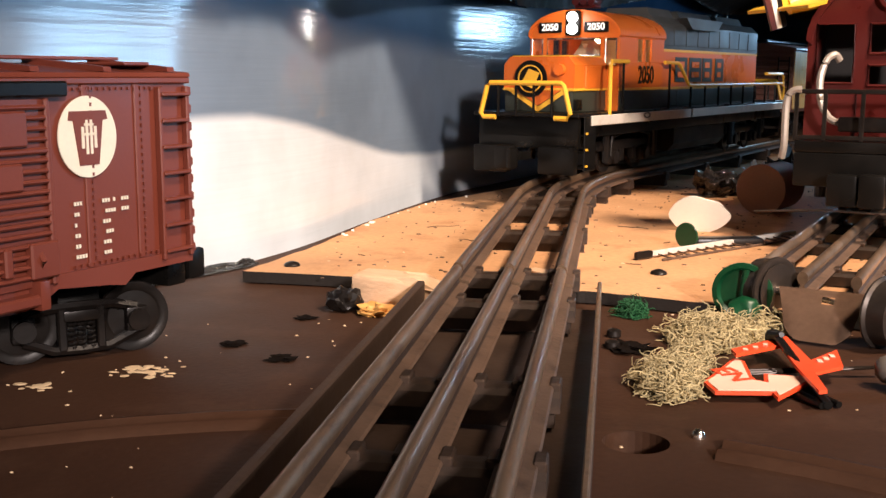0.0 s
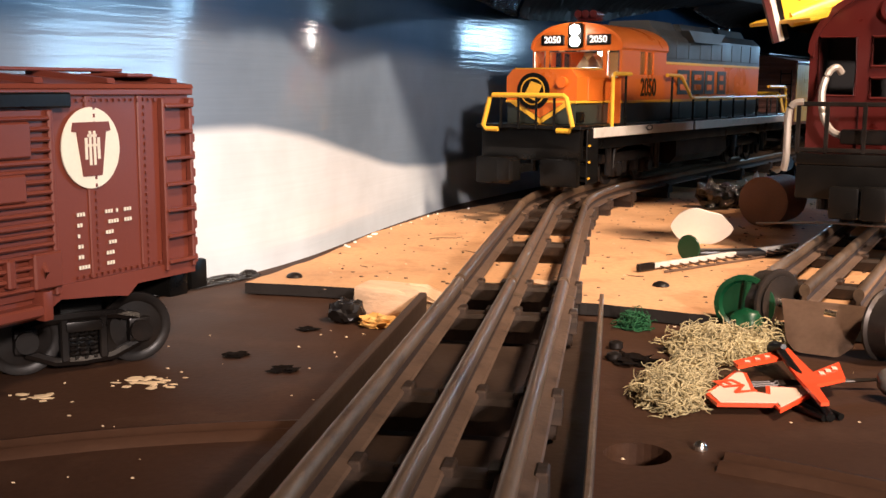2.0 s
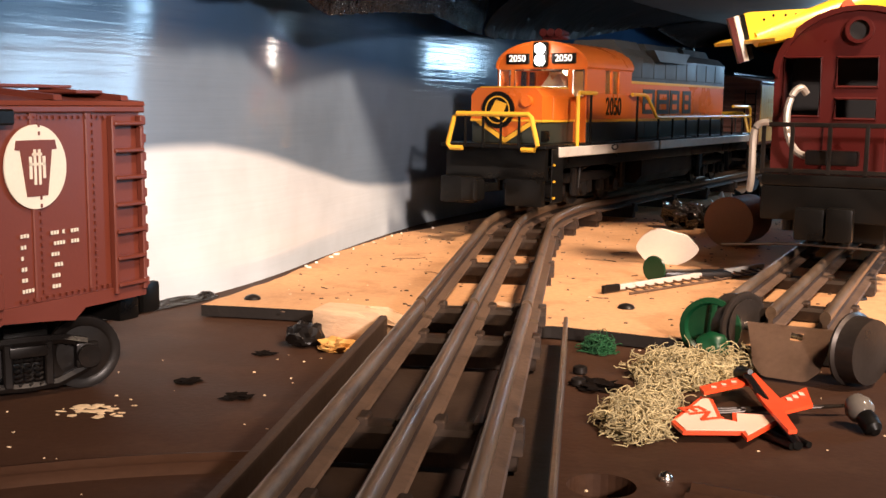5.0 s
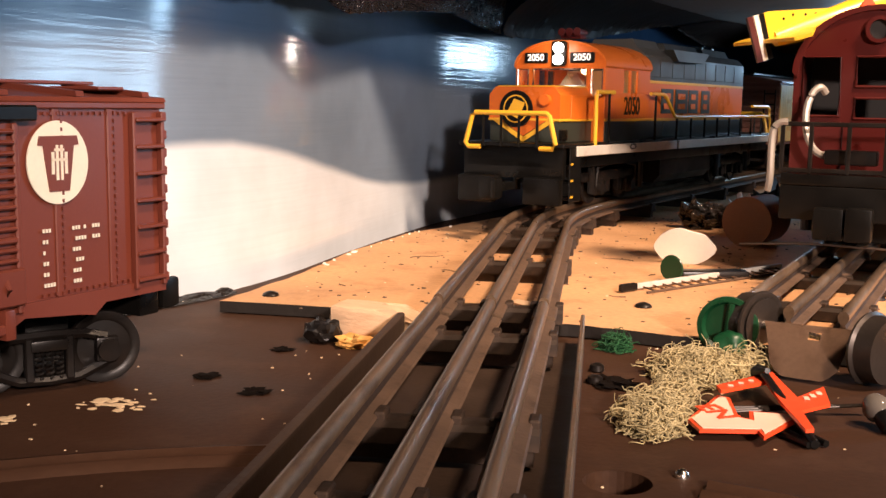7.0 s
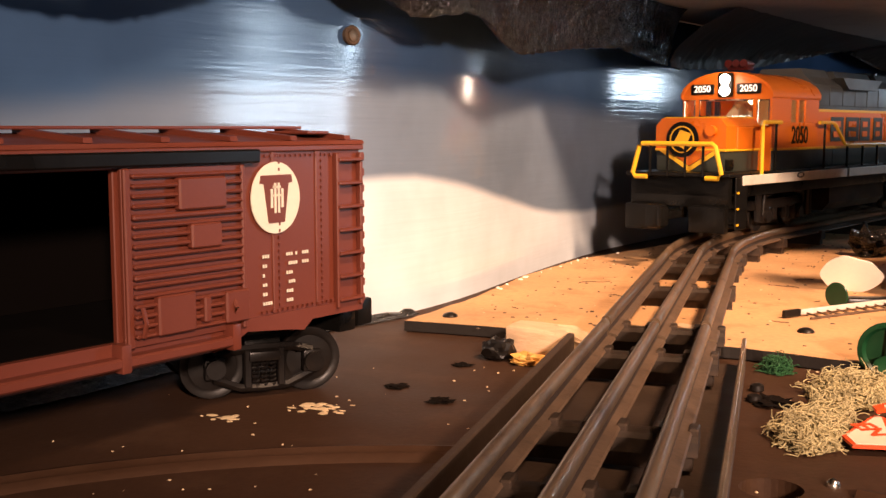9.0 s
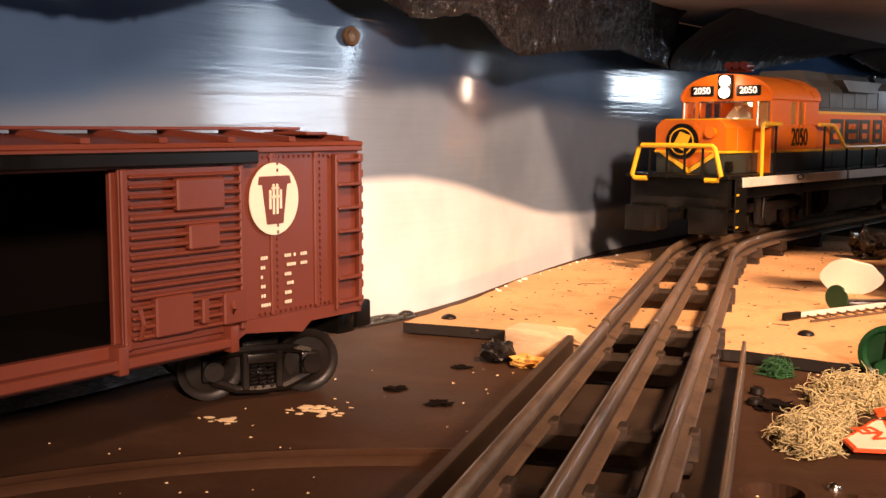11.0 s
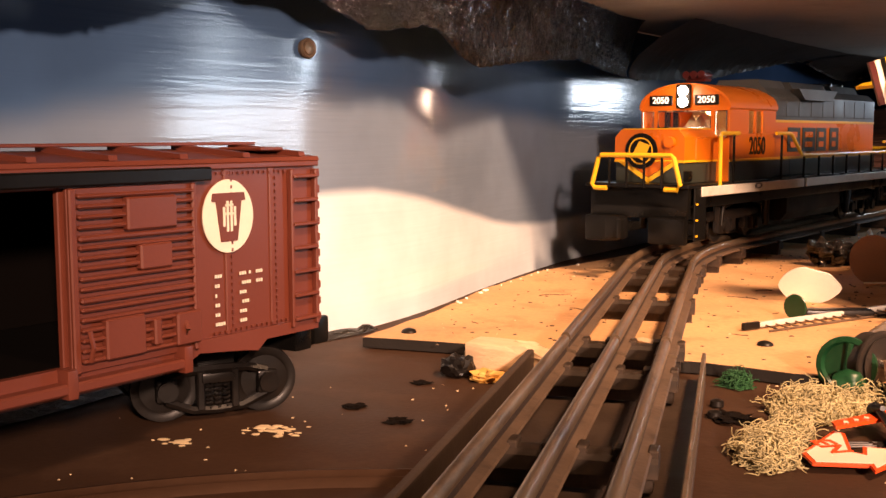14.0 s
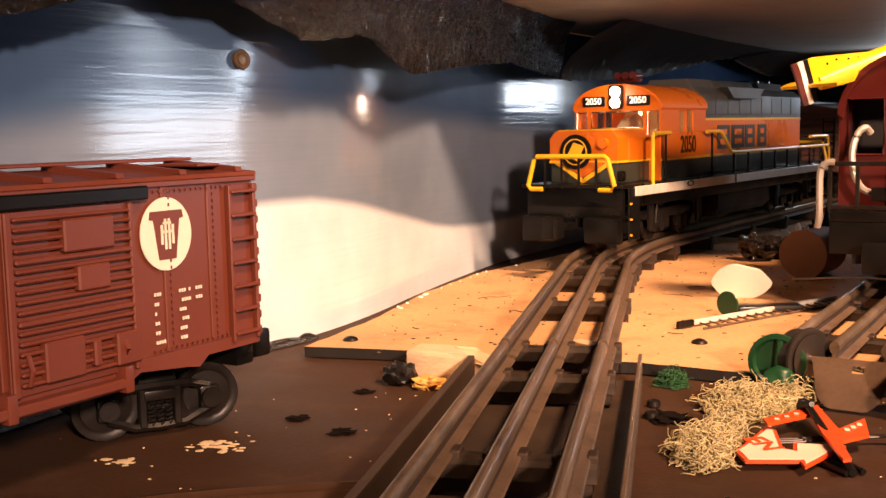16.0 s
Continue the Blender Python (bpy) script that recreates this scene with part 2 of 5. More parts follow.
def letters(name, text, size, material, parent, m, label="", squeeze=1.0):
    cu = bpy.data.curves.new("text", "FONT")
    cu.body, cu.size, cu.extrude, cu.align_x, cu.align_y = text, size, 0.00012, "CENTER", "CENTER"
    cu.offset = size * 0.012
    tmp = bpy.data.objects.new("text", cu)
    scene.collection.objects.link(tmp)
    bpy.context.view_layer.update()
    me = bpy.data.meshes.new_from_object(tmp.evaluated_get(bpy.context.evaluated_depsgraph_get()))
    bpy.data.objects.remove(tmp)
    bpy.data.curves.remove(cu)
    me.transform(m @ Matrix.Diagonal((squeeze, 1, 1, 1)))
    me.materials.clear()
    me.materials.append(material)
    ob = new(name, me)
    ob.parent = parent
    return tagged(ob, label)


def heading(x, y, z, degrees):
    """A pose whose y axis points that many degrees to the right of the world's y."""
    return pose(x, y, z, 0, 0, -degrees)

# ---- the layout table, backdrop and deck ----
WALL = [(-0.42, -0.15), (-0.35, 0), (-0.285, 0.12), (-0.228, 0.25), (-0.178, 0.36), (-0.1555, 0.414), (-0.1265, 0.466), (-0.1125, 0.53), (-0.1055, 0.60),
        (-0.095, 0.675), (-0.078, 0.77), (-0.047, 0.865), (0.004, 1.02), (0.08, 1.22), (0.2, 1.45), (0.45, 1.75), (0.8, 1.95)]


def run_of(points, step=0.012):
    """Even, rounded steps along a line of plan points: (distance, x, y, normal to the right)."""
    pts = [Vector(p) for p in points]
    out, s = [], 0.0
    for a, b in zip(pts, pts[1:]):
        n = max(1, round((b - a).length / step))
        for k in range(n):
            out.append((s + (b - a).length * k / n, a.lerp(b, k / n)))
        s += (b - a).length
    out.append((s, pts[-1]))
    xy = [p for _, p in out]
    for _ in range(6):
        xy = [xy[0]] + [(a + 2 * b + c) / 4 for a, b, c in zip(xy, xy[1:], xy[2:])] + [xy[-1]]
    res = []
    for i, p in enumerate(xy):
        d = (xy[min(i + 1, len(xy) - 1)] - xy[max(i - 1, 0)]).normalized()
        res.append((out[i][0], p.x, p.y, Vector((d.y, -d.x))))
    return res


def along(table, s):
    xs, ys = zip(*table)
    return float(np.interp(s, xs, ys))


HILL = [(0, 0.05), (0.5, 0.052), (0.6, 0.060), (0.66, 0.0635), (0.70, 0.063), (0.745, 0.0568), (0.80, 0.0465), (0.85, 0.038), (0.90, 0.0318),
        (0.95, 0.0288), (1.035, 0.0289), (1.145, 0.0396), (1.294, 0.060), (1.5, 0.085), (2.6, 0.08)]
BAND = [(0, 0.085), (0.494, 0.0896), (0.56, 0.0984), (0.65, 0.105), (0.73, 0.1035), (0.9, 0.099), (1.1, 0.09), (2.6, 0.09)]
CEIL = 0.172


def backdrop_material():
    m = bpy.data.materials.new("painted_backdrop")
    m.use_nodes = True
    nt = m.node_tree
    N, L = nt.nodes, nt.links
    b = N["Principled BSDF"]
    uv1, uv2 = N.new("ShaderNodeUVMap"), N.new("ShaderNodeUVMap")
    uv1.uv_map, uv2.uv_map = "hill", "band"
    s1, s2 = N.new("ShaderNodeSeparateXYZ"), N.new("ShaderNodeSeparateXYZ")
    L.new(uv1.outputs[0], s1.inputs[0])
    L.new(uv2.outputs[0], s2.inputs[0])
    no = N.new("ShaderNodeTexNoise")
    no.inputs["Scale"].default_value, no.inputs["Detail"].default_value = 22, 6
    tc = N.new("ShaderNodeTexCoord")
    L.new(tc.outputs["Object"], no.inputs["Vector"])

    def ramp(sock, lo, hi, wob):
        a = N.new("ShaderNodeMath")
        a.operation = "MULTIPLY_ADD"
        L.new(no.outputs["Fac"], a.inputs[0])
        a.inputs[1].default_value = wob
        L.new(sock, a.inputs[2])
        r = N.new("ShaderNodeMapRange")
        r.interpolation_type = "SMOOTHSTEP"
        r.inputs["From Min"].default_value, r.inputs["From Max"].default_value = lo + wob / 2, hi + wob / 2
        L.new(a.outputs[0], r.inputs["Value"])
        return r.outputs[0]

    snow = N.new("ShaderNodeMix")
    snow.data_type = "RGBA"
    L.new(ramp(s1.outputs[1], -0.002, 0.0045, 0.004), snow.inputs["Factor"])
    snow.inputs["A"].default_value = (0.60, 0.66, 0.72, 1)
    snow.inputs["B"].default_value = (0.15, 0.20, 0.27, 1)
    # the colour turns a darker blue above BAND
    upper_blue = N.new("ShaderNodeMix")
    upper_blue.data_type = "RGBA"
    L.new(ramp(s2.outputs[1], -0.006, 0.012, 0.01), upper_blue.inputs["Factor"])
    L.new(snow.outputs["Result"], upper_blue.inputs["A"])
    upper_blue.inputs["B"].default_value = (0.040, 0.088, 0.17, 1)
    streak = N.new("ShaderNodeMapRange")
    streak.inputs["From Min"].default_value, streak.inputs["From Max"].default_value = 0.3, 0.7
    streak.inputs["To Min"].default_value, streak.inputs["To Max"].default_value = 0.88, 1.1
    L.new(no.outputs["Fac"], streak.inputs["Value"])
    mul = N.new("ShaderNodeMix")
    mul.data_type, mul.blend_type = "RGBA", "MULTIPLY"
    mul.inputs["Factor"].default_value = 1.0
    L.new(upper_blue.outputs["Result"], mul.inputs["A"])
    L.new(streak.outputs[0], mul.inputs["B"])
    L.new(mul.outputs["Result"], b.inputs["Base Color"])
    b.inputs["Roughness"].default_value = 0.12
    # faint horizontal brush marks in the glossy paint
    mp = N.new("ShaderNodeMapping")
    mp.inputs["Scale"].default_value = (14, 14, 330)
    L.new(tc.outputs["Object"], mp.inputs["Vector"])
    br = N.new("ShaderNodeTexNoise")
    br.inputs["Scale"].default_value, br.inputs["Detail"].default_value = 1.0, 4
    L.new(mp.outputs[0], br.inputs["Vector"])
    bp = N.new("ShaderNodeBump")
    bp.inputs["Strength"].default_value, bp.inputs["Distance"].default_value = 0.2, 0.0008
    L.new(br.outputs["Fac"], bp.inputs["Height"])
    L.new(bp.outputs[0], b.inputs["Normal"])
    return m


def build_backdrop():
    bm = bmesh.new()
    l1, l2 = bm.loops.layers.uv.new("hill"), bm.loops.layers.uv.new("band")
    run = run_of(WALL)
    zs = [-0.012 + (CEIL + 0.012) * k / 8 for k in range(9)]
    uv, cols = {}, []
    for s, x, y, n in run:
        col = []
        for z in zs:
            v = bm.verts.new((x, y, z))
            uv[v] = (s, z)
            col.append(v)
        back = [bm.verts.new((x - 0.003 * n.x, y - 0.003 * n.y, z)) for z in (zs[0], zs[-1])]
        for v, z in zip(back, (zs[0], zs[-1])):
            uv[v] = (s, z)
        cols.append((col, back))
    for (a, ab), (c, cb) in zip(cols, cols[1:]):
        for k in range(8):
            bm.faces.new((a[k], c[k], c[k + 1], a[k + 1]))
        bm.faces.new((ab[0], ab[1], cb[1], cb[0]))
        bm.faces.new((a[0], ab[0], cb[0], c[0]))
        bm.faces.new((a[8], c[8], cb[1], ab[1]))
    for f in bm.faces:
        for lp in f.loops:
            s, z = uv[lp.vert]
            lp[l1].uv = (s, z - along(HILL, s))
            lp[l2].uv = (s, z - along(BAND, s))
    return solid("wall_backdrop", bm, backdrop_material(), "glossy painted backdrop of white snow hills, darker blue towards the top", "backdrop", kind="structure", smooth=60)


build_backdrop()


def sheet(bm, outline, z0, z1, holes=()):
    """A flat board with straight sides and round holes."""
    rings = []
    for loop in (outline, *holes):
        vs = [bm.verts.new((x, y, z1)) for x, y in loop]
        rings.append([bm.edges.new((vs[i], vs[(i + 1) % len(vs)])) for i in range(len(vs))])
    bmesh.ops.triangle_fill(bm, use_beauty=True, use_dissolve=False, edges=[e for r in rings for e in r])
    top = bm.faces[:]
    for f in top:
        if f.normal.z < 0:
            f.normal_flip()
    ext = bmesh.ops.extrude_face_region(bm, geom=top)
    bmesh.ops.translate(bm, vec=(0, 0, z0 - z1), verts=[v for v in ext["geom"] if isinstance(v, bmesh.types.BMVert)])
    return bm


def ring(cx, cy, r, n=28, sq=1.0):
    return [(cx + r * math.cos(k * math.tau / n), cy + sq * r * math.sin(k * math.tau / n)) for k in range(n)]


HOLE = (0.0400, 0.2640)
solid("table", sheet(bmesh.new(), [(-0.9, -0.9), (1.6, -0.9), (1.6, 2.3), (-0.9, 2.3)], -0.014, 0.0, [ring(*HOLE, 0.0078)]), M_DARK,
      "dark brown painted layout board with scuffs and a drilled hole", "board", kind="structure", smooth=0)
solid("floor", box(bmesh.new(), -1.4, 2.1, -1.4, 2.8, -0.80, -0.75), M_ROOM, "plain room floor under the layout", "floor", kind="structure")
for nm, c in (("wall_south", (-1.4, 2.1, -1.5, -1.4)), ("wall_north", (-1.4, 2.1, 2.8, 2.9)), ("wall_west", (-1.5, -1.4, -1.4, 2.8)), ("wall_east", (2.1, 2.2, -1.4, 2.8))):
    solid(nm, box(bmesh.new(), *c, -0.80, 1.45), M_ROOM, "plain painted room wall behind the layout", "wall", kind="structure")
solid("ceiling", box(bmesh.new(), -1.4, 2.1, -1.4, 2.8, 1.45, 1.5), M_ROOM, "plain room ceiling", "ceiling", kind="structure")

TAN = [(-0.112, 0.428), (-0.101, 0.492), (-0.0945, 0.58), (-0.0785, 0.664), (-0.04, 0.754), (0.03, 0.93), (0.1, 1.1), (0.3, 1.45), (0.8, 1.8),
       (1.5, 1.8), (1.5, 0.25), (0.3, 0.345), (0.16, 0.373), (0.072, 0.397), (0.030, 0.4105), (-0.065, 0.4235)]


def rough_outline(points, step, amount, seed):
    rnd, out = random.Random(seed), []
    for a, b in zip(points, points[1:] + points[:1]):
        a, b = Vector(a), Vector(b)
        n = max(1, int((b - a).length / step)) if (b - a).length < 0.3 else 1
        for k in range(n):
            p = a.lerp(b, k / n)
            out.append((p.x + rnd.uniform(-amount, amount), p.y + rnd.uniform(-amount, amount)))
    return out


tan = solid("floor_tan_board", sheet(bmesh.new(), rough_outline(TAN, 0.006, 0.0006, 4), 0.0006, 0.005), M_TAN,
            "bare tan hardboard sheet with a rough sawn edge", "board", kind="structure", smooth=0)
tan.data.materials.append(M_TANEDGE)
# side faces take the painted edge shade, the top stays bare tan
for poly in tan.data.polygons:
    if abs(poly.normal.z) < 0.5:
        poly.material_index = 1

# upper deck: underside, front beam and the hanging rock fringe
deck = [(x + 0.004 * n.x, y + 0.004 * n.y) for s, x, y, n in run_of(WALL, 0.03)]
near_edge = [(x + 0.055 * n.x, y + 0.055 * n.y) for s, x, y, n in run_of(WALL, 0.03) if 0.32 < y < 0.60]
deck_poly = [p for p in deck if p[1] > 0.30] + [(0.95, 1.9), (0.95, 0.66), (0.30, 0.64)] + near_edge[::-1]
solid("deck_underside", sheet(bmesh.new(), deck_poly, CEIL, CEIL + 0.015), M_DECK, "grey painted underside of the upper deck", "deck", kind="structure", smooth=0)

FRINGE = [(0.30, 0.150), (0.45, 0.138), (0.50, 0.1335), (0.523, 0.1342), (0.55, 0.1408), (0.58, 0.152), (0.62, 0.150), (0.64, 0.1425), (0.664, 0.1340),
          (0.672, 0.1342), (0.69, 0.1388), (0.708, 0.1375), (0.73, 0.127), (0.745, 0.1235), (0.774, 0.1262), (0.837, 0.1325), (0.926, 0.1385),
          (1.042, 0.1305), (1.145, 0.1345), (1.212, 0.1389), (1.298, 0.1488), (1.40, 0.161), (1.45, 0.1655), (1.471, 0.1640), (1.528, 0.153), (1.56, 0.1495),
          (1.62, 0.152), (1.656, 0.168), (1.70, 0.166), (1.80, 0.152), (2.0, 0.16)]


def build_fringe(name, s0, s1, off, material, label, seed, flat=0.0, depth=0.05):
    """A crumpled sheet that hangs from the deck just before the backdrop, with a wavy lower edge and a flat return under the deck."""
    bm = bmesh.new()
    rnd = random.Random(seed)
    rows = []
    for s, x, y, n in run_of(WALL, 0.003):
        if not s0 <= s <= s1:
            continue
        zb = along(FRINGE, s) + rnd.uniform(-0.0006, 0.0006)
        col = []
        for k in range(11):
            f = k / 10
            z = zb + (CEIL - 0.0005 - zb) * f
            o = off + flat * f * f + 0.0013 * noise.noise(Vector((s * 90, z * 90, seed))) + 0.0024 * noise.noise(Vector((s * 330, z * 330, seed)))
            col.append(bm.verts.new((x + o * n.x, y + o * n.y, z)))
        o = off - 0.003
        col.insert(0, bm.verts.new((x + o * n.x, y + o * n.y, zb + 0.001)))
        rows.append(col)
    for a, b in zip(rows, rows[1:]):
        for k in range(11):
            bm.faces.new((a[k], b[k], b[k + 1], a[k + 1]))
    bmesh.ops.solidify(bm, geom=bm.faces[:], thickness=0.0012)
    return solid(name, bm, material, label, "rock fringe", smooth=25)


build_fringe("rock_fringe", 0.30, 1.03, 0.030, M_FOIL, "glossy black crumpled rock fringe hanging from the deck", 3, 0.012)
build_fringe("rock_fringe", 1.03, 1.46, 0.030, M_BROWNSHELL, "smooth dark brown scenery shell hanging under the deck", 5, 0.05)
build_fringe("rock_fringe", 1.465, 2.0, 0.032, M_BROWNSHELL, "smooth dark brown scenery shell hanging under the deck", 7, 0.05)

# ---- track ----
RAIL = 0.0215
GAUGE = 0.01725
HEAD = [(-0.0006, 0.0038), (-0.0036, 0.0038), (-0.0040, 0.0043), (-0.0036, 0.0050), (-0.0010, 0.0055), (-0.0007, 0.0070)]
HEAD += [(0.0018 * math.cos(radians(a)), 0.0093 + 0.0022 * math.sin(radians(a))) for a in range(230, -60, -20)]
HEAD += [(0.0007, 0.0070), (0.0010, 0.0055), (0.0036, 0.0050), (0.0040, 0.0043), (0.0036, 0.0038), (0.0006, 0.0038)]


def sweep(bm, line, offset):
    """A tubular rail along plan points (x, y, heading in radians), its foot at z 0 and its head at 0.0115."""
    rings = []
    for x, y, h in line:
        rx, ry = math.cos(h), -math.sin(h)
        rings.append([bm.verts.new((x + rx * (offset + p), y + ry * (offset + p), q)) for p, q in HEAD])
    n = len(HEAD)
    for a, b in zip(rings, rings[1:]):
        for k in range(n):
            bm.faces.new((a[k], a[(k + 1) % n], b[(k + 1) % n], b[k]))
    bm.faces.new(rings[0][::-1])
    bm.faces.new(rings[-1])
    return bm


def tie_mesh():
    bm = bmesh.new()
    box(bm, -0.0215, 0.0215, -0.0028, 0.0028, 0.0, 0.0042)
    prism(bm, [(-0.0046, 0.0040), (-0.0044, 0.0076), (-0.0032, 0.0088), (-0.0012, 0.0091), (0.0012, 0.0091), (0.0032, 0.0088), (0.0044, 0.0076), (0.0046, 0.0040)], "x", -0.0228, 0.0228)
    return mesh_of("tie", bm, M_TIE)


def clip_mesh():
    bm = bmesh.new()
    box(bm, -0.0056, -0.0030, -0.0032, 0.0032, -0.0008, 0.0016, 0.0004, 1)
    box(bm, 0.0030, 0.0056, -0.0032, 0.0032, -0.0008, 0.0016, 0.0004, 1)
    return mesh_of("rail_clip", bm, M_TIE)


TIE, CLIP = tie_mesh(), clip_mesh()


def track(line, ties, z, label):
    """Three tubular rails on pressed steel ties; line: plan points with headings; ties: indexes into the line."""
    x0, y0, _ = line[0]
    top = thing("toy_track", pose(0, 0, z), label, "track", "track sections")
    for o in (-GAUGE, 0, GAUGE):
        r = part("rail", sweep(bmesh.new(), line, o), M_STEEL, top, "worn tubular steel rail", smooth=34)
        r.location.z = 0.0050
        # worn metal on the head, grime below; extra-dark web stands in for recess shade
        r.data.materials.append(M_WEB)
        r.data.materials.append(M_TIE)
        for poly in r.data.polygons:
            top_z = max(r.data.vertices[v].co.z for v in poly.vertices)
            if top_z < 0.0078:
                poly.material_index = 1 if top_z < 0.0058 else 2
    for i in ties:
        x, y, h = line[i]
        t = new("tie", TIE)
        t.parent, t.matrix_basis = top, pose(x, y, 0, 0, 0, -math.degrees(h))
        for o in (-GAUGE, 0, GAUGE):
            c = new("rail_clip", CLIP)
            c.parent, c.matrix_basis = t, pose(o, 0, 0.0090)
    return top


def straight(x, y, deg, length, step=0.01):
    h = radians(deg)
    n = round(length / step)
    return [(x + math.sin(h) * k * step, y + math.cos(h) * k * step, h) for k in range(n + 1)]


def curved(x, y, deg, radius, turn, n=24):
    h0 = radians(deg)
    out = []
    for k in range(n + 1):
        a = radians(turn) * k / n
        out.append((x + radius * (math.cos(h0) - math.cos(h0 + a)), y + radius * (math.sin(h0 + a) - math.sin(h0)), h0 + a))
    return out


# the turntable bridge: a steel channel that carries the nearest track
def build_bridge():
    b = thing("turntable_bridge", pose(0, 0, 0), "dark steel channel bridge carrying three-rail track", "bridge")
    part("channel_floor", box(bmesh.new(), -0.0305, 0.0305, -0.12, 0.388, 0.0006, 0.0034, 0.0003, 1), M_CHANNEL, b)
    part("side_flange", box(bmesh.new(), -0.0335, -0.0308, -0.12, 0.386, 0.0006, 0.0120, 0.0005, 1), M_CHANNEL, b)
    part("side_flange", box(bmesh.new(), 0.0290, 0.0304, -0.12, 0.394, 0.0044, 0.0122, 0.0003, 1), M_FLANGE, b, "bare worn steel flange")
    return b


build_bridge()
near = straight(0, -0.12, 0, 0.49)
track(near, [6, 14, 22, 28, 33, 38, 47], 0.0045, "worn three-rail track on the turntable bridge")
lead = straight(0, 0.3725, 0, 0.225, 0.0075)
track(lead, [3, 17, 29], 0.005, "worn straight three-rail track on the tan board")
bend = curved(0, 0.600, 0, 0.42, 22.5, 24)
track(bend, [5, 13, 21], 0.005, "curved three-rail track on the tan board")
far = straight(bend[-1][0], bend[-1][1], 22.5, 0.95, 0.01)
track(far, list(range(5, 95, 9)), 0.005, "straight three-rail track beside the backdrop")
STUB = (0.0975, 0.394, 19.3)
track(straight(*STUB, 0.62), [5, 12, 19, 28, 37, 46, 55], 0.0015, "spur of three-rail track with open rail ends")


# the two ridges of the turntable's ring
def build_ring():
    r = thing("turntable_ring", pose(0, 0.08, 0), "dark curved ring ridge set into the board", "ring")
    arc = [radians(a) for a in range(-75, 76, 3)]
    for keep in (lambda x: x < -0.0345, lambda x: x > 0.052):
        bm = bmesh.new()
        rows = []
        for a in arc:
            if keep(0.19 * math.sin(a)):
                rows.append([bm.verts.new((r * math.sin(a), r * math.cos(a), z)) for r, z in
                             ((0.1835, -0.0004), (0.1850, 0.0010), (0.1872, 0.0017), (0.1890, 0.0008), (0.1912, 0.0009), (0.1932, 0.0019), (0.1958, 0.0013), (0.1975, -0.0004))])
        for p, q in zip(rows, rows[1:]):
            for k in range(7):
                bm.faces.new((p[k], p[k + 1], q[k + 1], q[k]))
        part("ridge", bm, M_DARK, r)


build_ring()

# ---- rolling stock ----
def wheel_profile(r, w):
    return [(r * 0.25, -0.0004), (r * 0.28, 0.0), (r * 0.72, 0.0006), (r * 0.80, 0.0), (r * 0.98, 0.0), (r, 0.0008), (r, 0.0014), (r * 0.9, 0.0022), (r * 0.87, w), (r * 0.2, w)]


def axle_m(x, y, z, flip):
    return pose(x, y, z, 0, -90 if flip else 90, 0)


def freight_truck(parent, y, r, base, half, rail_z=0.0):
    """A four-wheel truck under a car, standing on wheels of radius r, its side frames half wide."""
    t = new("truck")
    t.parent, t.location = parent, (0, y, rail_z)
    tagged(t, "black sprung freight truck")
    for s in (-1, 1):
        bm = bmesh.new()
        x0, x1 = sorted((s * half, s * (half - 0.0035)))
        for e in (-1, 1):
            box(bm, x0, x1, e * base / 2 - r * 0.30, e * base / 2 + r * 0.30, r * 0.66, r * 1.34, 0.0008)
            rod(bm, (s * half, e * base / 2, r), (s * (half + 0.0018), e * base / 2, r), r * 0.30, 14)
            tube(bm, [((x0 + x1) / 2, e * base * 0.5, r * 1.34), ((x0 + x1) / 2, e * base * 0.30, r * 1.50), ((x0 + x1) / 2, 0, r * 1.52)], 0.0015, 6)
            tube(bm, [((x0 + x1) / 2, e * base * 0.5, r * 0.66), ((x0 + x1) / 2, e * base * 0.25, r * 0.34), ((x0 + x1) / 2, 0, r * 0.30)], 0.0014, 6)
            box(bm, x0, x1, e * base * 0.17 - 0.0012, e * base * 0.17 + 0.0012, r * 0.32, r * 1.5, 0.0004, 1)
        box(bm, x0 - 0.0006, x1 + 0.0006, -base * 0.16, base * 0.16, r * 1.12, r * 1.42, 0.0006)
        part("side_frame", bm, M_BLACKM, t)
        for k in (-1, 0, 1):
            sp = bmesh.new()
            tube(sp, [(s * (half - 0.0015) + 0.0010 * math.cos(q * 0.9), k * base * 0.085 + 0.0010 * math.sin(q * 0.9), r * (0.38 + 0.0185 * q)) for q in range(40)], 0.0004, 5)
            part("spring", sp, M_BLACKM, t)
    part("bolster", box(bmesh.new(), -half + 0.003, half - 0.003, -0.006, 0.006, r * 0.9, r * 1.9, 0.0006), M_BLACK, t)
    for e in (-1, 1):
        for s in (-1, 1):
            part("wheel", lathe(bmesh.new(), wheel_profile(r, 0.0048), axle_m(s * (half - 0.0042), e * base / 2, r, s > 0), 28), M_BLACKM, t, "worn black metal wheel")
        part("axle", rod(bmesh.new(), (-half + 0.006, e * base / 2, r), (half - 0.006, e * base / 2, r), 0.0014, 8), M_WHEEL, t)
    return t


def coupler(parent, y, z, d):
    bm = bmesh.new()
    y0, y1 = sorted((y, y + d * 0.016))
    box(bm, -0.0035, 0.0035, y0, y1, z - 0.002, z + 0.002, 0.0006)
    box(bm, -0.0055, 0.0035, *sorted((y + d * 0.014, y + d * 0.022)), z - 0.006, z + 0.006, 0.0018)
    box(bm, 0.0035, 0.0065, *sorted((y + d * 0.018, y + d * 0.026)), z - 0.005, z + 0.005, 0.0015)
    return part("coupler", bm, M_BLACK, parent)


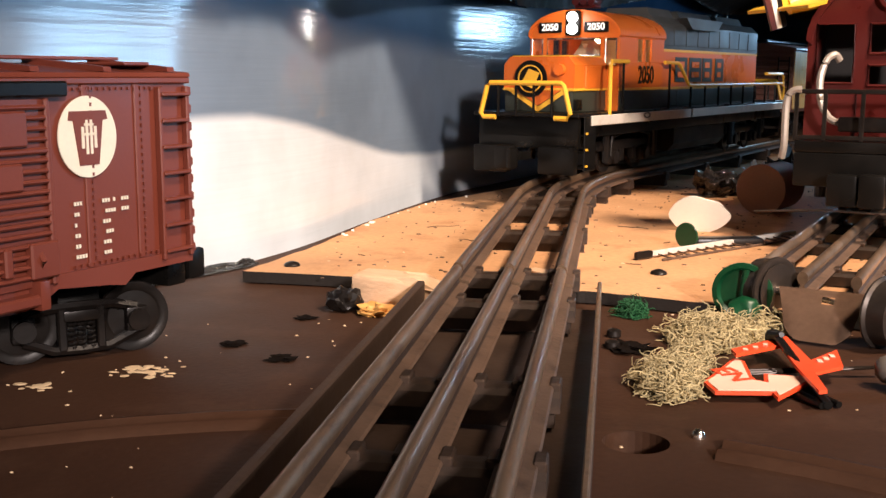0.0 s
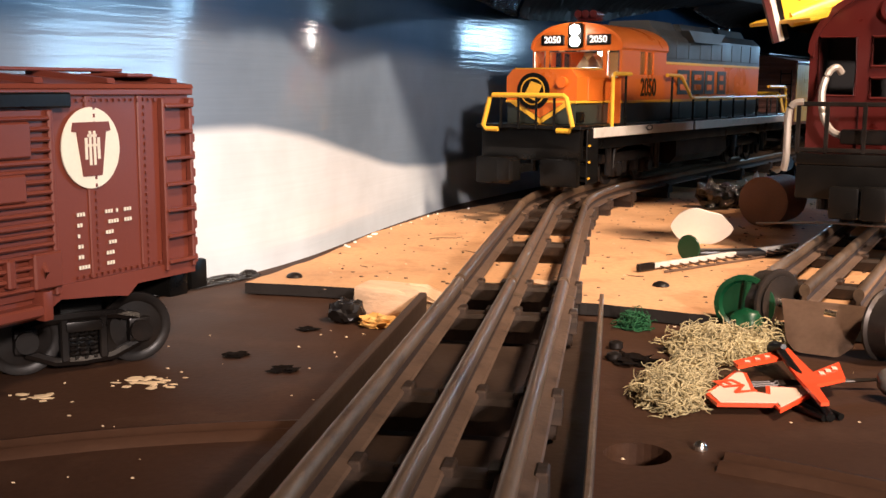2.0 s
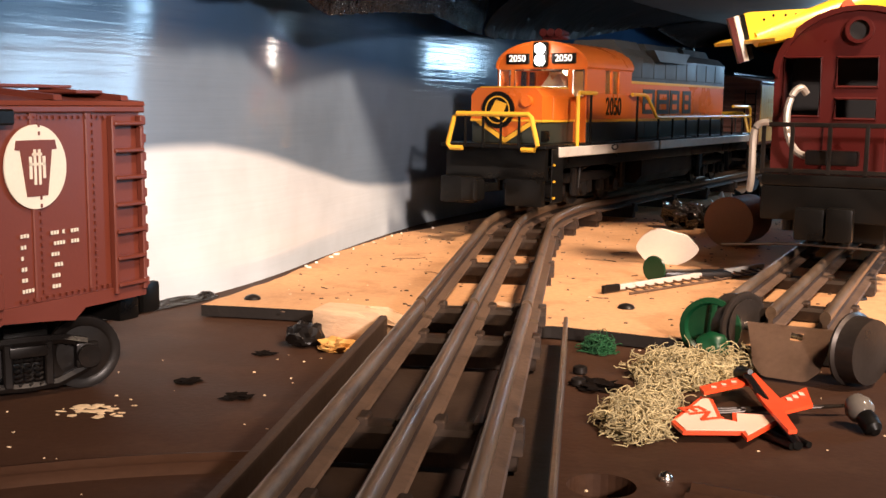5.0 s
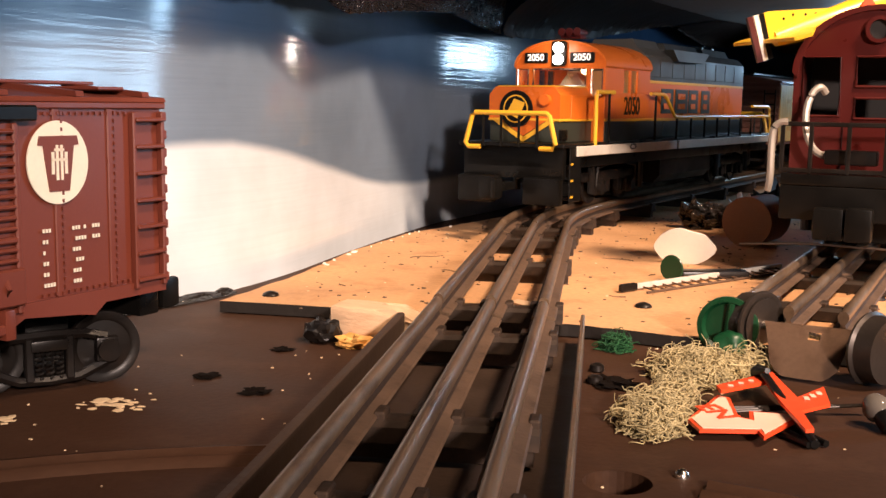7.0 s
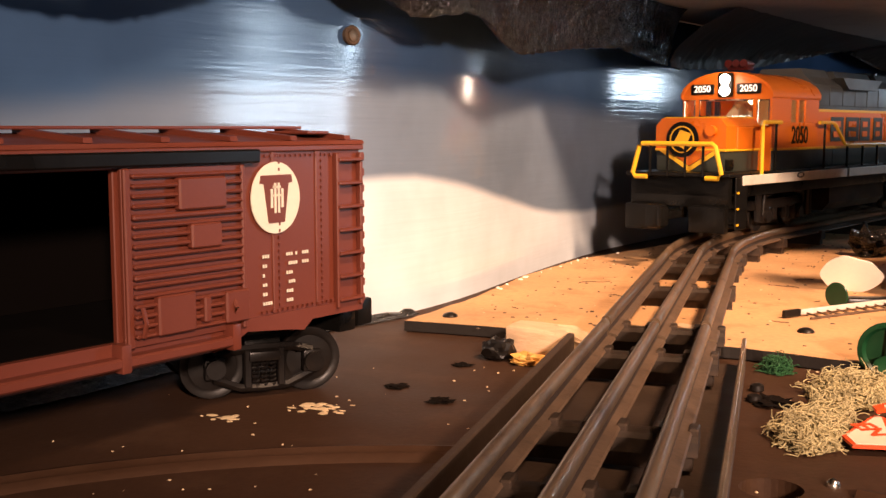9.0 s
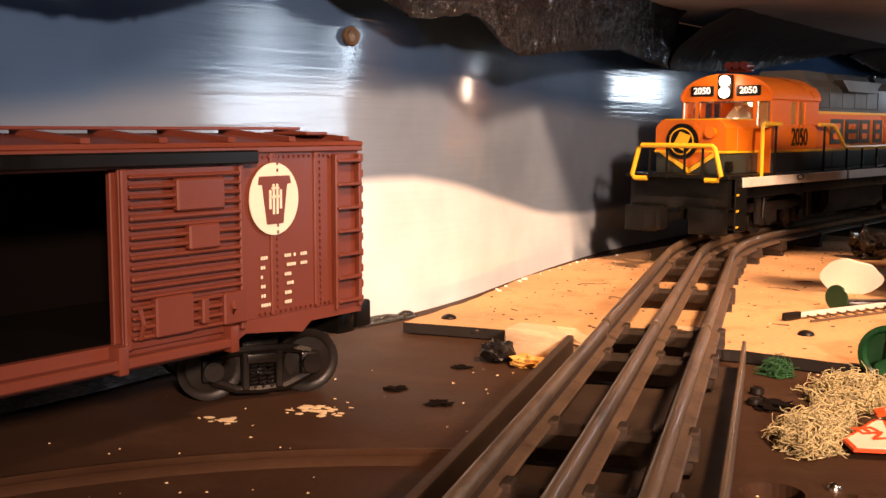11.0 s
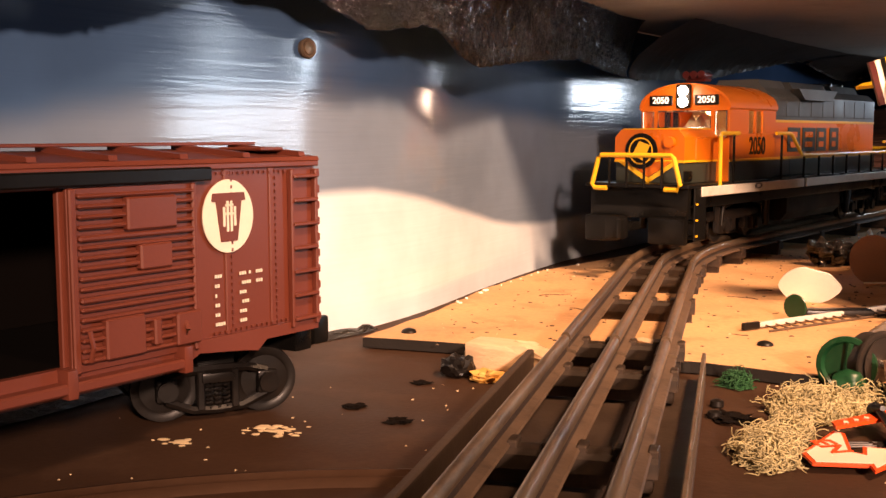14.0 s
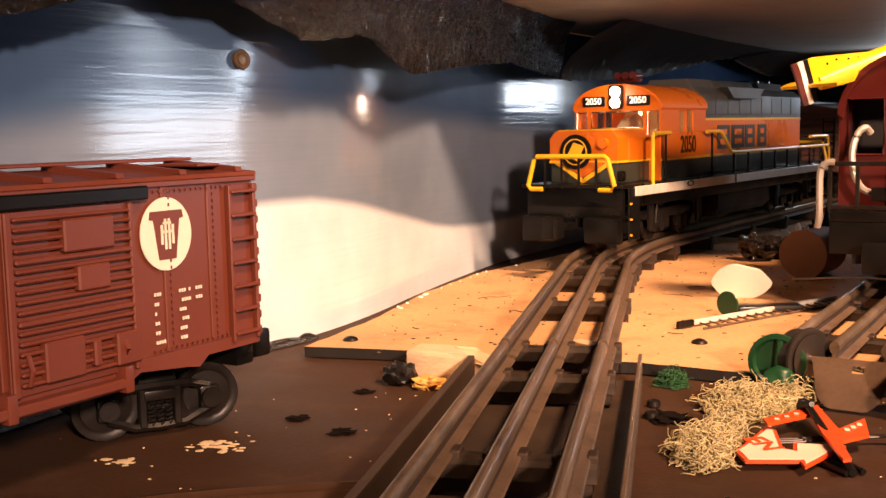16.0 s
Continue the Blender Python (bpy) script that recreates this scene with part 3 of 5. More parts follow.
def ellipse_y(cx, cz, rx, rz, n=40):
    return [(cx + rx * math.cos(k * math.tau / n), cz + rz * math.sin(k * math.tau / n)) for k in range(n)]


def build_boxcar():
    """Local axes: y runs along the car with 0 at the coupler end in view and falls towards the camera; x = 0 is the lettered side, the rest lies behind it."""
    car = thing("boxcar", heading(-0.095, 0.333, 0, 20), "brown-red toy boxcar with an open door and white keystone emblem", "boxcar")
    W, Lc, z0, z1 = 0.064, 0.262, 0.0275, 0.0815
    d0, d1 = -0.150, -0.0975
    body = new("body")
    body.parent = car
    tagged(body, "brown-red ribbed plastic car body")
    part("side_panel", box(bmesh.new(), -0.002, 0.0, d1, 0.0, z0, z1, 0.0003, 1), M_BOX, body)
    part("side_panel", box(bmesh.new(), -0.002, 0.0, -Lc, d0, z0, z1, 0.0003, 1), M_BOX, body)
    part("side_panel", box(bmesh.new(), -0.002, 0.0, d0, d1, z1 - 0.005, z1, 0.0003, 1), M_BOX, body)
    part("side_panel", box(bmesh.new(), -W, -W + 0.002, -Lc, 0, z0, z1, 0.0003, 1), M_BOX, body)
    part("end_panel", box(bmesh.new(), -W + 0.002, -0.002, -0.002, 0.0, z0, z1, 0.0003, 1), M_BOX, body)
    part("end_panel", box(bmesh.new(), -W + 0.002, -0.002, -Lc, -Lc + 0.002, z0, z1, 0.0003, 1), M_BOX, body)
    # added lining and floor, coloured near-black as shade behind the open door
    part("liner", box(bmesh.new(), -W + 0.0022, -W + 0.0030, -Lc + 0.0022, -0.0022, z0 + 0.0032, z1), M_BOXSHADE, body, "inside wall with shade put into its near-black colour")
    part("liner", box(bmesh.new(), -W + 0.0032, -0.0022, -0.0460, -0.0450, z0 + 0.0032, z1), M_BOXSHADE, body, "inside wall with shade put into its near-black colour")
    part("car_floor", box(bmesh.new(), -W + 0.002, -0.002, -Lc + 0.002, -0.002, z0, z0 + 0.003), M_BOXSHADE, body, "bare car floor with shade put into its near-black colour")
    for k in range(9):
        part("end_rib", tube(bmesh.new(), [(-0.004, 0.0006, z0 + 0.004 + k * 0.0057), (-W + 0.004, 0.0006, z0 + 0.004 + k * 0.0057)], 0.0016, 8), M_BOX, body)
    bm = bmesh.new()
    for k in range(10):
        box(bm, -0.0016, 0.0006, 0.0, 0.0022, z0 + 0.0015 + k * 0.0053, z0 + 0.0042 + k * 0.0053, 0.0004, 1)
    part("corner_beading", bm, M_BOX, body)
    # side sill, stepped up at the end
    bm = bmesh.new()
    prism(bm, [(-Lc + 0.012, z0), (-Lc + 0.02, z0 - 0.005), (-0.060, z0 - 0.005), (-0.052, z0 - 0.001), (-0.034, z0 - 0.003), (-0.028, z0 - 0.004), (-0.024, z0 - 0.001),
               (0, z0 - 0.001), (0, z0 + 0.0028), (-0.1, z0 + 0.0028), (-Lc + 0.012, z0 + 0.0028)], "x", -0.0015, 0.0009)
    part("side_sill", bm, M_BOX, body)
    part("door_rail", box(bmesh.new(), 0.0, 0.0052, -0.205, -0.060, z0 - 0.0035, z0 - 0.0005, 0.0006, 1), M_BOX, body)
    for y in (-0.0985, -0.0600, -0.150):
        part("rail_bracket", box(bmesh.new(), 0.0, 0.0054, y - 0.0016, y + 0.0016, z0 - 0.0048, z0 + 0.0030, 0.0006), M_BOX, body)
    part("top_rail", box(bmesh.new(), 0.0, 0.0040, -0.205, -0.048, z1 - 0.0042, z1 - 0.0002, 0.0005, 1), M_BLACK, body, "black upper door track")
    part("eave", box(bmesh.new(), -0.001, 0.0013, -Lc, 0.001, z1 - 0.0012, z1 + 0.0008, 0.0004, 1), M_BOX, body)
    bm = bmesh.new()
    for y in (-0.0395, -0.0205):
        box(bm, -0.0005, 0.0007, y - 0.0011, y + 0.0011, z0 + 0.0028, z1 - 0.001, 0.0003, 1)
        for k in range(24):
            zz = z0 + 0.005 + k * 0.0021
            box(bm, 0.0005, 0.0012, y + 0.0009, y + 0.0016, zz, zz + 0.001)
    for k in range(17):
        box(bm, 0.0004, 0.0010, -0.046 + k * 0.0022, -0.0452 + k * 0.0022, z1 - 0.0028, z1 - 0.0020)
        box(bm, 0.0004, 0.0012, -0.046 + k * 0.0022, -0.0452 + k * 0.0022, z0 + 0.0035, z0 + 0.0043)
    part("rivet_strip", bm, M_BOX, body)
    # roof
    roof = new("roof")
    roof.parent = car
    tagged(roof, "low-pitched ribbed roof with a running board")
    bm = bmesh.new()
    prism(bm, [(0.0014, z1 + 0.0008), (0.0008, z1 + 0.0020), (-W / 2, z1 + 0.0046), (-W - 0.0008, z1 + 0.0020), (-W - 0.0014, z1 + 0.0008)], "y", -Lc - 0.001, 0.001)
    part("roof_sheet", bm, M_BOX, roof)
    for k in range(11):
        y = -0.0065 - k * 0.0246
        bm = bmesh.new()
        prism(bm, [(0.0008, z1 + 0.0022), (0.0004, z1 + 0.0036), (-W / 2, z1 + 0.0062), (-W / 2, z1 + 0.0040)], "y", y - 0.0014, y + 0.0014)
        part("roof_rib", bm, M_BOX, roof)
    part("running_board", box(bmesh.new(), -W / 2 - 0.006, -W / 2 + 0.006, -Lc, -0.0005, z1 + 0.0056, z1 + 0.0066, 0.0003, 1), M_BOX, roof)
    part("running_board", box(bmesh.new(), -W / 2 + 0.006, -0.006, -0.018, -0.008, z1 + 0.0040, z1 + 0.0050, 0.0003, 1), M_BOX, roof)
    # ladder by the corner
    lad = new("ladder")
    lad.parent = car
    for y in (-0.0125, -0.0012):
        part("stile", box(bmesh.new(), 0.0, 0.0022, y - 0.0007, y + 0.0007, z0 + 0.001, z1 - 0.002, 0.0003, 1), M_BOX, lad)
    for k in range(7):
        zz = z0 + 0.003 + k * 0.0077
        part("rung", box(bmesh.new(), 0.0008, 0.0030, -0.0125, -0.0012, zz, zz + 0.0012, 0.0003, 1), M_BOX, lad)
    # sliding door, pushed open
    door = new("door")
    door.parent = car
    tagged(door, "ribbed sliding door pushed open")
    y0, y1 = -0.0965, -0.0540
    part("door_sheet", box(bmesh.new(), 0.0008, 0.0022, y0, y1, z0 + 0.001, z1 - 0.0046, 0.0002, 1), M_BOX, door)
    part("door_frame", box(bmesh.new(), 0.0022, 0.0036, y0, y0 + 0.0022, z0 + 0.001, z1 - 0.0046, 0.0004, 1), M_BOX, door)
    part("door_frame", box(bmesh.new(), 0.0022, 0.0036, y1 - 0.0016, y1, z0 + 0.001, z1 - 0.0046, 0.0004, 1), M_BOX, door)
    for k in range(17):
        zz = z0 + 0.0035 + k * 0.0027
        wide = k in (6, 12)
        part("door_rib", box(bmesh.new(), 0.0022, 0.0044, y0 + 0.0022, y1 - 0.0016, zz - (0.0004 if wide else 0), zz + 0.0012, 0.0005, 1), M_BOX, door)
    for a, b, c, d in ((0.017, 0.034, 0.0375, 0.0465), (0.021, 0.032, 0.0265, 0.0335), (0.009, 0.022, 0.0035, 0.0145), (0.033, 0.042, 0.0035, 0.013), (0.025, 0.0275, 0.005, 0.0125)):
        part("door_plate", box(bmesh.new(), 0.0024, 0.0052, y0 + a, y0 + b, z0 + c, z0 + d, 0.0005, 1), M_BOX, door)
    for yy, za, zb in ((0.0040, 0.004, 0.012), (0.0360, 0.006, 0.0105)):
        part("door_handle", tube(bmesh.new(), [(0.0046, y0 + yy, z0 + za), (0.006, y0 + yy, z0 + (za + zb) / 2), (0.0046, y0 + yy, z0 + zb)], 0.0007, 6), M_BOX, door)
    # emblem and lettering
    cy, cz = -0.0395, z0 + 0.0388
    em = part("emblem", prism(bmesh.new(), ellipse_y(cy, cz, 0.0102, 0.0110), "x", 0.0007, 0.0011), M_CREAM, car, "white oval emblem", smooth=0)
    key = [(-0.0060, 0.0070), (0.0060, 0.0070), (0.0065, 0.0046), (0.0049, 0.0044), (0.0032, -0.0076), (-0.0032, -0.0076), (-0.0049, 0.0044), (-0.0065, 0.0046)]
    part("keystone", prism(bmesh.new(), [(cy + p * 1.05, cz + q) for p, q in key], "x", 0.0011, 0.0014), M_BOX, em, smooth=0)
    bm = bmesh.new()
    for y, z, w, h in ((-0.0026, -0.003, 0.0009, 0.0058), (-0.0011, -0.0046, 0.0008, 0.0092), (0.0004, -0.0046, 0.0008, 0.0092), (0.0018, -0.003, 0.0009, 0.0058), (-0.0026, 0.0004, 0.0053, 0.0007), (-0.0016, 0.0030, 0.0032, 0.0007)):
        box(bm, 0.0014, 0.0016, cy + y, cy + y + w, cz + z, cz + z + h)
    part("monogram", bm, M_CREAM, em, smooth=0)
    for r, row in enumerate(((0.0, 3, 10, 14, 17), (0.0, 2, 11, 14, 17), (0.0, 1, 10), (0.0, 2, 11), (0.0, 2, 10), (0.0, 4, 10))):
        zz = z0 + 0.0205 - r * 0.0029
        y = -0.0452
        for q in list(range(row[1])) + [st + q for st in row[2:] for q in range(1 if st == 14 else 3)]:
            part("data_mark", box(bmesh.new(), 0.0006, 0.0009, y + 0.0010 * q, y + 0.0010 * q + 0.0006, zz, zz + 0.0010), M_CREAM, car, smooth=0)
    frame_bm = box(bmesh.new(), -W / 2 - 0.006, -W / 2 + 0.006, -Lc + 0.01, -0.01, z0 - 0.005, z0, 0.0005, 1)
    part("underframe", frame_bm, M_BLACK, car)
    for y, turn in ((-0.0215, -29), (-Lc + 0.0400, 0)):
        t = freight_truck(car, y, 0.0108, 0.0325, 0.0215)
        t.matrix_basis = pose(-W / 2, y, 0, 0, 0, turn)
    cp = coupler(car, -0.004, 0.0215, 1)
    cp.location.x = -W / 2 + 0.012
    box_bm = box(bmesh.new(), -W / 2 - 0.008, -0.004, -0.006, 0.002, z0 - 0.009, z0 - 0.001, 0.0008)
    part("end_step", box_bm, M_BLACK, car)
    return car


build_boxcar()


def rail_tube(parent, pts, material=M_YELLOW, r=0.0011, name="handrail", label=""):
    return part(name, tube(bmesh.new(), pts, r, 8), material, parent, label)


def loco_truck(parent, y, name="truck"):
    t = new(name)
    t.parent, t.location = parent, (0, y, 0)
    tagged(t, "black detailed power truck")
    for s in (-1, 1):
        bm = bmesh.new()
        x0, x1 = sorted((s * 0.0255, s * 0.0215))
        box(bm, x0, x1, -0.046, 0.046, 0.0150, 0.0215, 0.0012)
        for e in (-1, 1):
            box(bm, x0, x1 + 0.001, e * 0.026 - 0.007, e * 0.026 + 0.007, 0.0060, 0.0165, 0.0012)
            rod(bm, (s * 0.0255, e * 0.026, 0.0105), (s * 0.0285, e * 0.026, 0.0105), 0.0042, 12)
            rod(bm, (s * 0.0268, e * 0.040, 0.008), (s * 0.0268, e * 0.040, 0.030), 0.0024, 10)
            tube(bm, [(s * 0.0265, e * 0.034, 0.012), (s * 0.027, e * 0.030, 0.024), (s * 0.0265, e * 0.016, 0.026)], 0.0013, 6)
            box(bm, x0, x1, e * 0.010 - 0.003, e * 0.010 + 0.003, 0.0075, 0.0175, 0.0008)
        part("side_frame", bm, M_BLACKM, t)
        for e in (-1, 1):
            part("wheel", lathe(bmesh.new(), wheel_profile(0.0112, 0.005), axle_m(s * 0.0195, e * 0.026, 0.0112, s > 0), 24), M_WHEEL, t)
    part("truck_block", box(bmesh.new(), -0.015, 0.015, -0.042, 0.042, 0.004, 0.03, 0.001), M_BLACK, t)
    return t


def build_loco():
    """Local axes: y = 0 at the front handrail, rising to the rear; the rail heads lie at z = 0.0079, before scaling by SC."""
    SC = 1.1767
    lo = thing("diesel_locomotive", heading(-0.0191, 0.6515, RAIL - 0.0093, 24.0) @ Matrix.Diagonal((SC, SC, SC, 1)), "orange, dark green and yellow toy diesel locomotive with lit headlight", "locomotive")
    LEN = 0.362
    HW = 0.0295
    part("frame", box(bmesh.new(), -0.026, 0.026, 0.004, LEN - 0.004, 0.0290, 0.0400, 0.0008), M_BLACK, lo)
    part("walkway", box(bmesh.new(), -HW, HW, 0.001, LEN - 0.001, 0.0395, 0.0415, 0.0004, 1), M_BLACK, lo)
    for s in (-1, 1):
        for a, b in ((0.0144, 0.152), (0.156, LEN - 0.012)):
            part("sill_plate", box(bmesh.new(), *sorted((s * HW, s * (HW + 0.0012))), a, b, 0.0352, 0.0402, 0.0003, 1), M_SILL, lo, "scuffed white side sill")
    bm = bmesh.new()
    for k in range(10):
        a = k * math.tau / 10
        box(bm, HW + 0.0012, HW + 0.0015, 0.083 + 0.004 * math.cos(a), 0.0845 + 0.004 * math.cos(a), 0.0382 + 0.0013 * math.sin(a), 0.0388 + 0.0013 * math.sin(a))
    part("builder_mark", bm, M_BLACK, lo)
    # pilot, steps and coupler
    pil = part("pilot", box(bmesh.new(), -0.028, 0.028, 0.004, 0.0075, 0.024, 0.0395, 0.0006), M_BLACK, lo)
    for s in (-1, 1):
        part("plow_wing", box(bmesh.new(), *sorted((s * 0.0085, s * 0.0285)), -0.001, 0.004, 0.0115, 0.0250, 0.0012), M_BLACK, pil)
        bm = bmesh.new()
        for k in range(3):
            box(bm, *sorted((s * 0.0200, s * 0.0300)), 0.008, 0.0200, 0.0140 + k * 0.0080, 0.0152 + k * 0.0080, 0.0003, 1)
        box(bm, *sorted((s * 0.0292, s * 0.0300)), 0.0075, 0.0205, 0.0130, 0.0395, 0.0003, 1)
        part("step", bm, M_BLACK, lo, "black corner step")
        bm = bmesh.new()
        for k in range(3):
            box(bm, *sorted((s * 0.0296, s * 0.0305)), 0.0085, 0.0105, 0.0152 + k * 0.0080, 0.0162 + k * 0.0080)
        part("step_edge", bm, M_YELLOW, lo, "yellow step edge mark")
    coupler(lo, 0.002, 0.0205, -1)
    coupler(lo, LEN - 0.002, 0.0205, 1)
    # front handrail and its black stanchions
    zr0, zr1 = 0.0390, 0.0560
    for yb, d in ((0.0008, -1), (LEN - 0.0008, 1)):
        rail_tube(lo, [(-0.0165, yb, zr0), (-0.0235, yb, zr0), (-0.0252, yb, zr0 + 0.002), (-0.0215, yb, zr1 - 0.0012), (-0.0200, yb, zr1), (0.0200, yb, zr1), (0.0215, yb, zr1 - 0.0012),
                       (0.0252, yb, zr0 + 0.002), (0.0235, yb, zr0), (0.0165, yb, zr0)], r=0.00125, label="yellow bent end handrail")
        for x in (-0.015, -0.005, 0.005, 0.015):
            rail_tube(lo, [(x, yb, 0.0395), (x, yb, zr1 - 0.0008)], M_BLACK, 0.0007, "stanchion")
    # short hood
    nose = new("short_hood")
    nose.parent = lo
    tagged(nose, "orange nose with a chamfered yellow-edged top")
    y0, y1 = 0.0150, 0.0540
    part("nose_base", box(bmesh.new(), -0.0195, 0.0195, y0, y1, 0.0415, 0.0530, 0.0008), M_GREEN, nose, "dark green lower nose")
    bm = bmesh.new()
    prism(bm, [(-0.0200, 0.0525), (0.0200, 0.0525), (0.0200, 0.0650), (0.0165, 0.0690), (-0.0165, 0.0690), (-0.0200, 0.0650)], "y", y0, y1)
    part("nose_shell", bm, M_ORANGE, nose)
    part("nose_edge", box(bmesh.new(), -0.0204, 0.0204, y0 - 0.0005, y1, 0.0520, 0.0533, 0.0003, 1), M_YELLOW, nose)
    part("nose_top", box(bmesh.new(), -0.0163, 0.0163, y0 + 0.0015, y1, 0.0689, 0.0697, 0.0003, 1), M_YELLOW, nose, "yellow nose top edge")
    bm = bmesh.new()
    prism(bm, [(-0.0185, 0.0528), (0, 0.0415), (0.0185, 0.0528), (0.0150, 0.0532), (0, 0.0440), (-0.0150, 0.0532)], "y", y0 - 0.0007, y0)
    part("nose_chevron", bm, M_YELLOW, nose, smooth=0)
    part("nose_wedge", prism(bmesh.new(), [(-0.0140, 0.0530), (0, 0.0445), (0.0140, 0.0530)], "y", y0 - 0.0005, y0), M_ORANGE, nose, smooth=0)
    bm = bmesh.new()
    prism(bm, ellipse_y(-0.004, 0.0580, 0.0092, 0.0092), "y", y0 - 0.0012, y0 - 0.0004)
    em = part("emblem", bm, M_BLACK, nose, "round black and yellow nose emblem", smooth=0)
    bm = bmesh.new()
    for k in range(32):
        a, b = k * math.tau / 32, (k + 1) * math.tau / 32
        q = [(-0.004 + r * math.cos(t), 0.0580 + r * math.sin(t)) for r, t in ((0.0063, a), (0.0070, a), (0.0070, b), (0.0063, b))]
        bm.faces.new([bm.verts.new((x, y0 - 0.0015, z)) for x, z in q])
    prism(bm, [(-0.0090, 0.0560), (-0.0025, 0.0530), (0.0012, 0.0610), (-0.0050, 0.0630)], "y", y0 - 0.0015, y0 - 0.0012)
    part("emblem_centre", bm, M_YELLOW, em, smooth=0)
    part("nose_lamp", rod(bmesh.new(), (0.0125, y0 - 0.003, 0.0625), (0.0125, y0, 0.0625), 0.0028, 16), M_ORANGE, nose)
    part("nose_door", box(bmesh.new(), 0.0197, 0.0206, y0 + 0.012, y1 - 0.006, 0.0530, 0.0645, 0.0004, 1), M_ORANGE, nose)
    part("sand_filler", box(bmesh.new(), 0.0150, 0.0210, y0 + 0.0005, y0 + 0.008, 0.0425, 0.0480, 0.001), M_BLACK, nose)
    # cab: front wall with windows, side walls, round roof
    cab = new("cab")
    cab.parent = lo
    tagged(cab, "orange cab with lit windows and number boards")
    c0, c1, CW = 0.0540, 0.1164, 0.0262
    arc = [(CW * math.cos(a), 0.0800 + 0.0130 * math.sin(a)) for a in np.linspace(0.12, math.pi - 0.12, 15)]

    # front wall as strips round the three panes
    z_lo, z_w0, z_w1 = 0.0415, 0.0700, 0.0790
    for x0, x1, za, zb in ((-CW, CW, z_lo, z_w0 - 0.005), (-CW, -0.0248, z_w0 - 0.005, z_w1), (-0.0185, -0.0155, z_w0 - 0.005, z_w1), (0.0155, 0.0185, z_w0 - 0.005, z_w1), (0.0248, CW, z_w0 - 0.005, z_w1),
                           (-0.0155, 0.0155, z_w0 - 0.005, z_w0), ):
        part("front_wall", box(bmesh.new(), x0, x1, c0, c0 + 0.0015, za, zb, 0.0002, 1), M_ORANGE, cab)
    bm = bmesh.new()
    prism(bm, [(CW, z_w1), (CW, 0.0815)] + arc + [(-CW, 0.0815), (-CW, z_w1)], "y", c0, c0 + 0.0015)
    part("front_wall", bm, M_ORANGE, cab)
    part("cab_skirt", box(bmesh.new(), -CW - 0.0004, CW + 0.0004, c0 + 0.0006, c1, 0.0415, 0.0522, 0.0004, 1), M_GREEN, cab, "dark green lower cab")
    part("cab_line", box(bmesh.new(), -CW - 0.0007, CW + 0.0007, c0 + 0.0004, c1, 0.0520, 0.0534, 0.0003, 1), M_YELLOW, cab)
    for s in (-1, 1):
        xs = sorted((s * CW, s * (CW - 0.0015)))
        for a, b, za, zb in ((c0 + 0.0016, c1, 0.0520, 0.0670), (c0 + 0.0016, c0 + 0.025, 0.0670, 0.0810), (c0 + 0.044, c1, 0.0670, 0.0810), (c0 + 0.025, c0 + 0.044, 0.0792, 0.0810), (c0 + 0.0335, c0 + 0.0355, 0.067, 0.0792)):
            part("side_wall", box(bmesh.new(), *xs, a, b, za, zb, 0.0002, 1), M_ORANGE, cab)
        part("side_pane", box(bmesh.new(), *sorted((s * (CW - 0.0008), s * (CW - 0.0012))), c0 + 0.025, c0 + 0.044, 0.0670, 0.0792), M_GLASS, cab, smooth=0).visible_shadow = False
        letters("number", "2050", 0.0135, M_BLACK, cab, pose(s * (CW + 0.0003), c0 + 0.0365, 0.0597, 90, 0, 90 * s), "black road number", 0.82)
    for x0, x1, za in ((-0.0155, 0.0155, z_w0), (-0.0248, -0.0185, z_w0 - 0.005), (0.0185, 0.0248, z_w0 - 0.005)):
        part("windscreen", box(bmesh.new(), x0, x1, c0 + 0.0004, c0 + 0.0009, za, z_w1), M_GLASS, cab, smooth=0).visible_shadow = False
        bm = bmesh.new()
        tube(bm, [(x0, c0 - 0.0002, za), (x1, c0 - 0.0002, za), (x1, c0 - 0.0002, z_w1), (x0, c0 - 0.0002, z_w1), (x0, c0 - 0.0002, za)], 0.0005, 5)
        part("gasket", bm, M_CHROME, cab)
    bm = bmesh.new()
    outer = [(CW + 0.0008, 0.0805)] + [(x * 1.03, z + 0.0012) for x, z in arc] + [(-CW - 0.0008, 0.0805)]
    inner = [(x * 0.96, z - 0.0012) for x, z in outer]
    prism(bm, outer + inner[::-1], "y", c0 - 0.0008, c1 + 0.001)
    part("cab_roof", bm, M_ORANGE, cab)
    part("back_wall", box(bmesh.new(), -CW + 0.002, CW - 0.002, c1 - 0.003, c1 - 0.0015, 0.0535, 0.080), M_CABIN, cab, "cream cab interior wall")
    part("console", prism(bmesh.new(), [(-0.009, 0.0680), (-0.002, 0.0770), (0.000, 0.0740), (0.003, 0.0775), (0.010, 0.0680)], "y", c0 + 0.014, c0 + 0.022), M_CABIN, cab, "pale cab interior fitting")
    # number boards and twin headlight
    for x in (-0.0135, 0.0135):
        nb = part("number_board", box(bmesh.new(), x - 0.0070, x + 0.0070, c0 - 0.0016, c0 - 0.0006, 0.0822, 0.0876, 0.0005, 1), M_BLACK, cab, "lit black number board")
        letters("board_number", "2050", 0.0050, M_NUMBER, nb, pose(x, c0 - 0.0018, 0.0849, 90, 0, 0), "glowing white number")
    part("headlight_housing", box(bmesh.new(), -0.0042, 0.0042, c0 - 0.0018, c0 - 0.0004, 0.0805, 0.0935, 0.0014), M_BLACK, cab)
    for z in (0.0840, 0.0900):
        bm = bmesh.new()
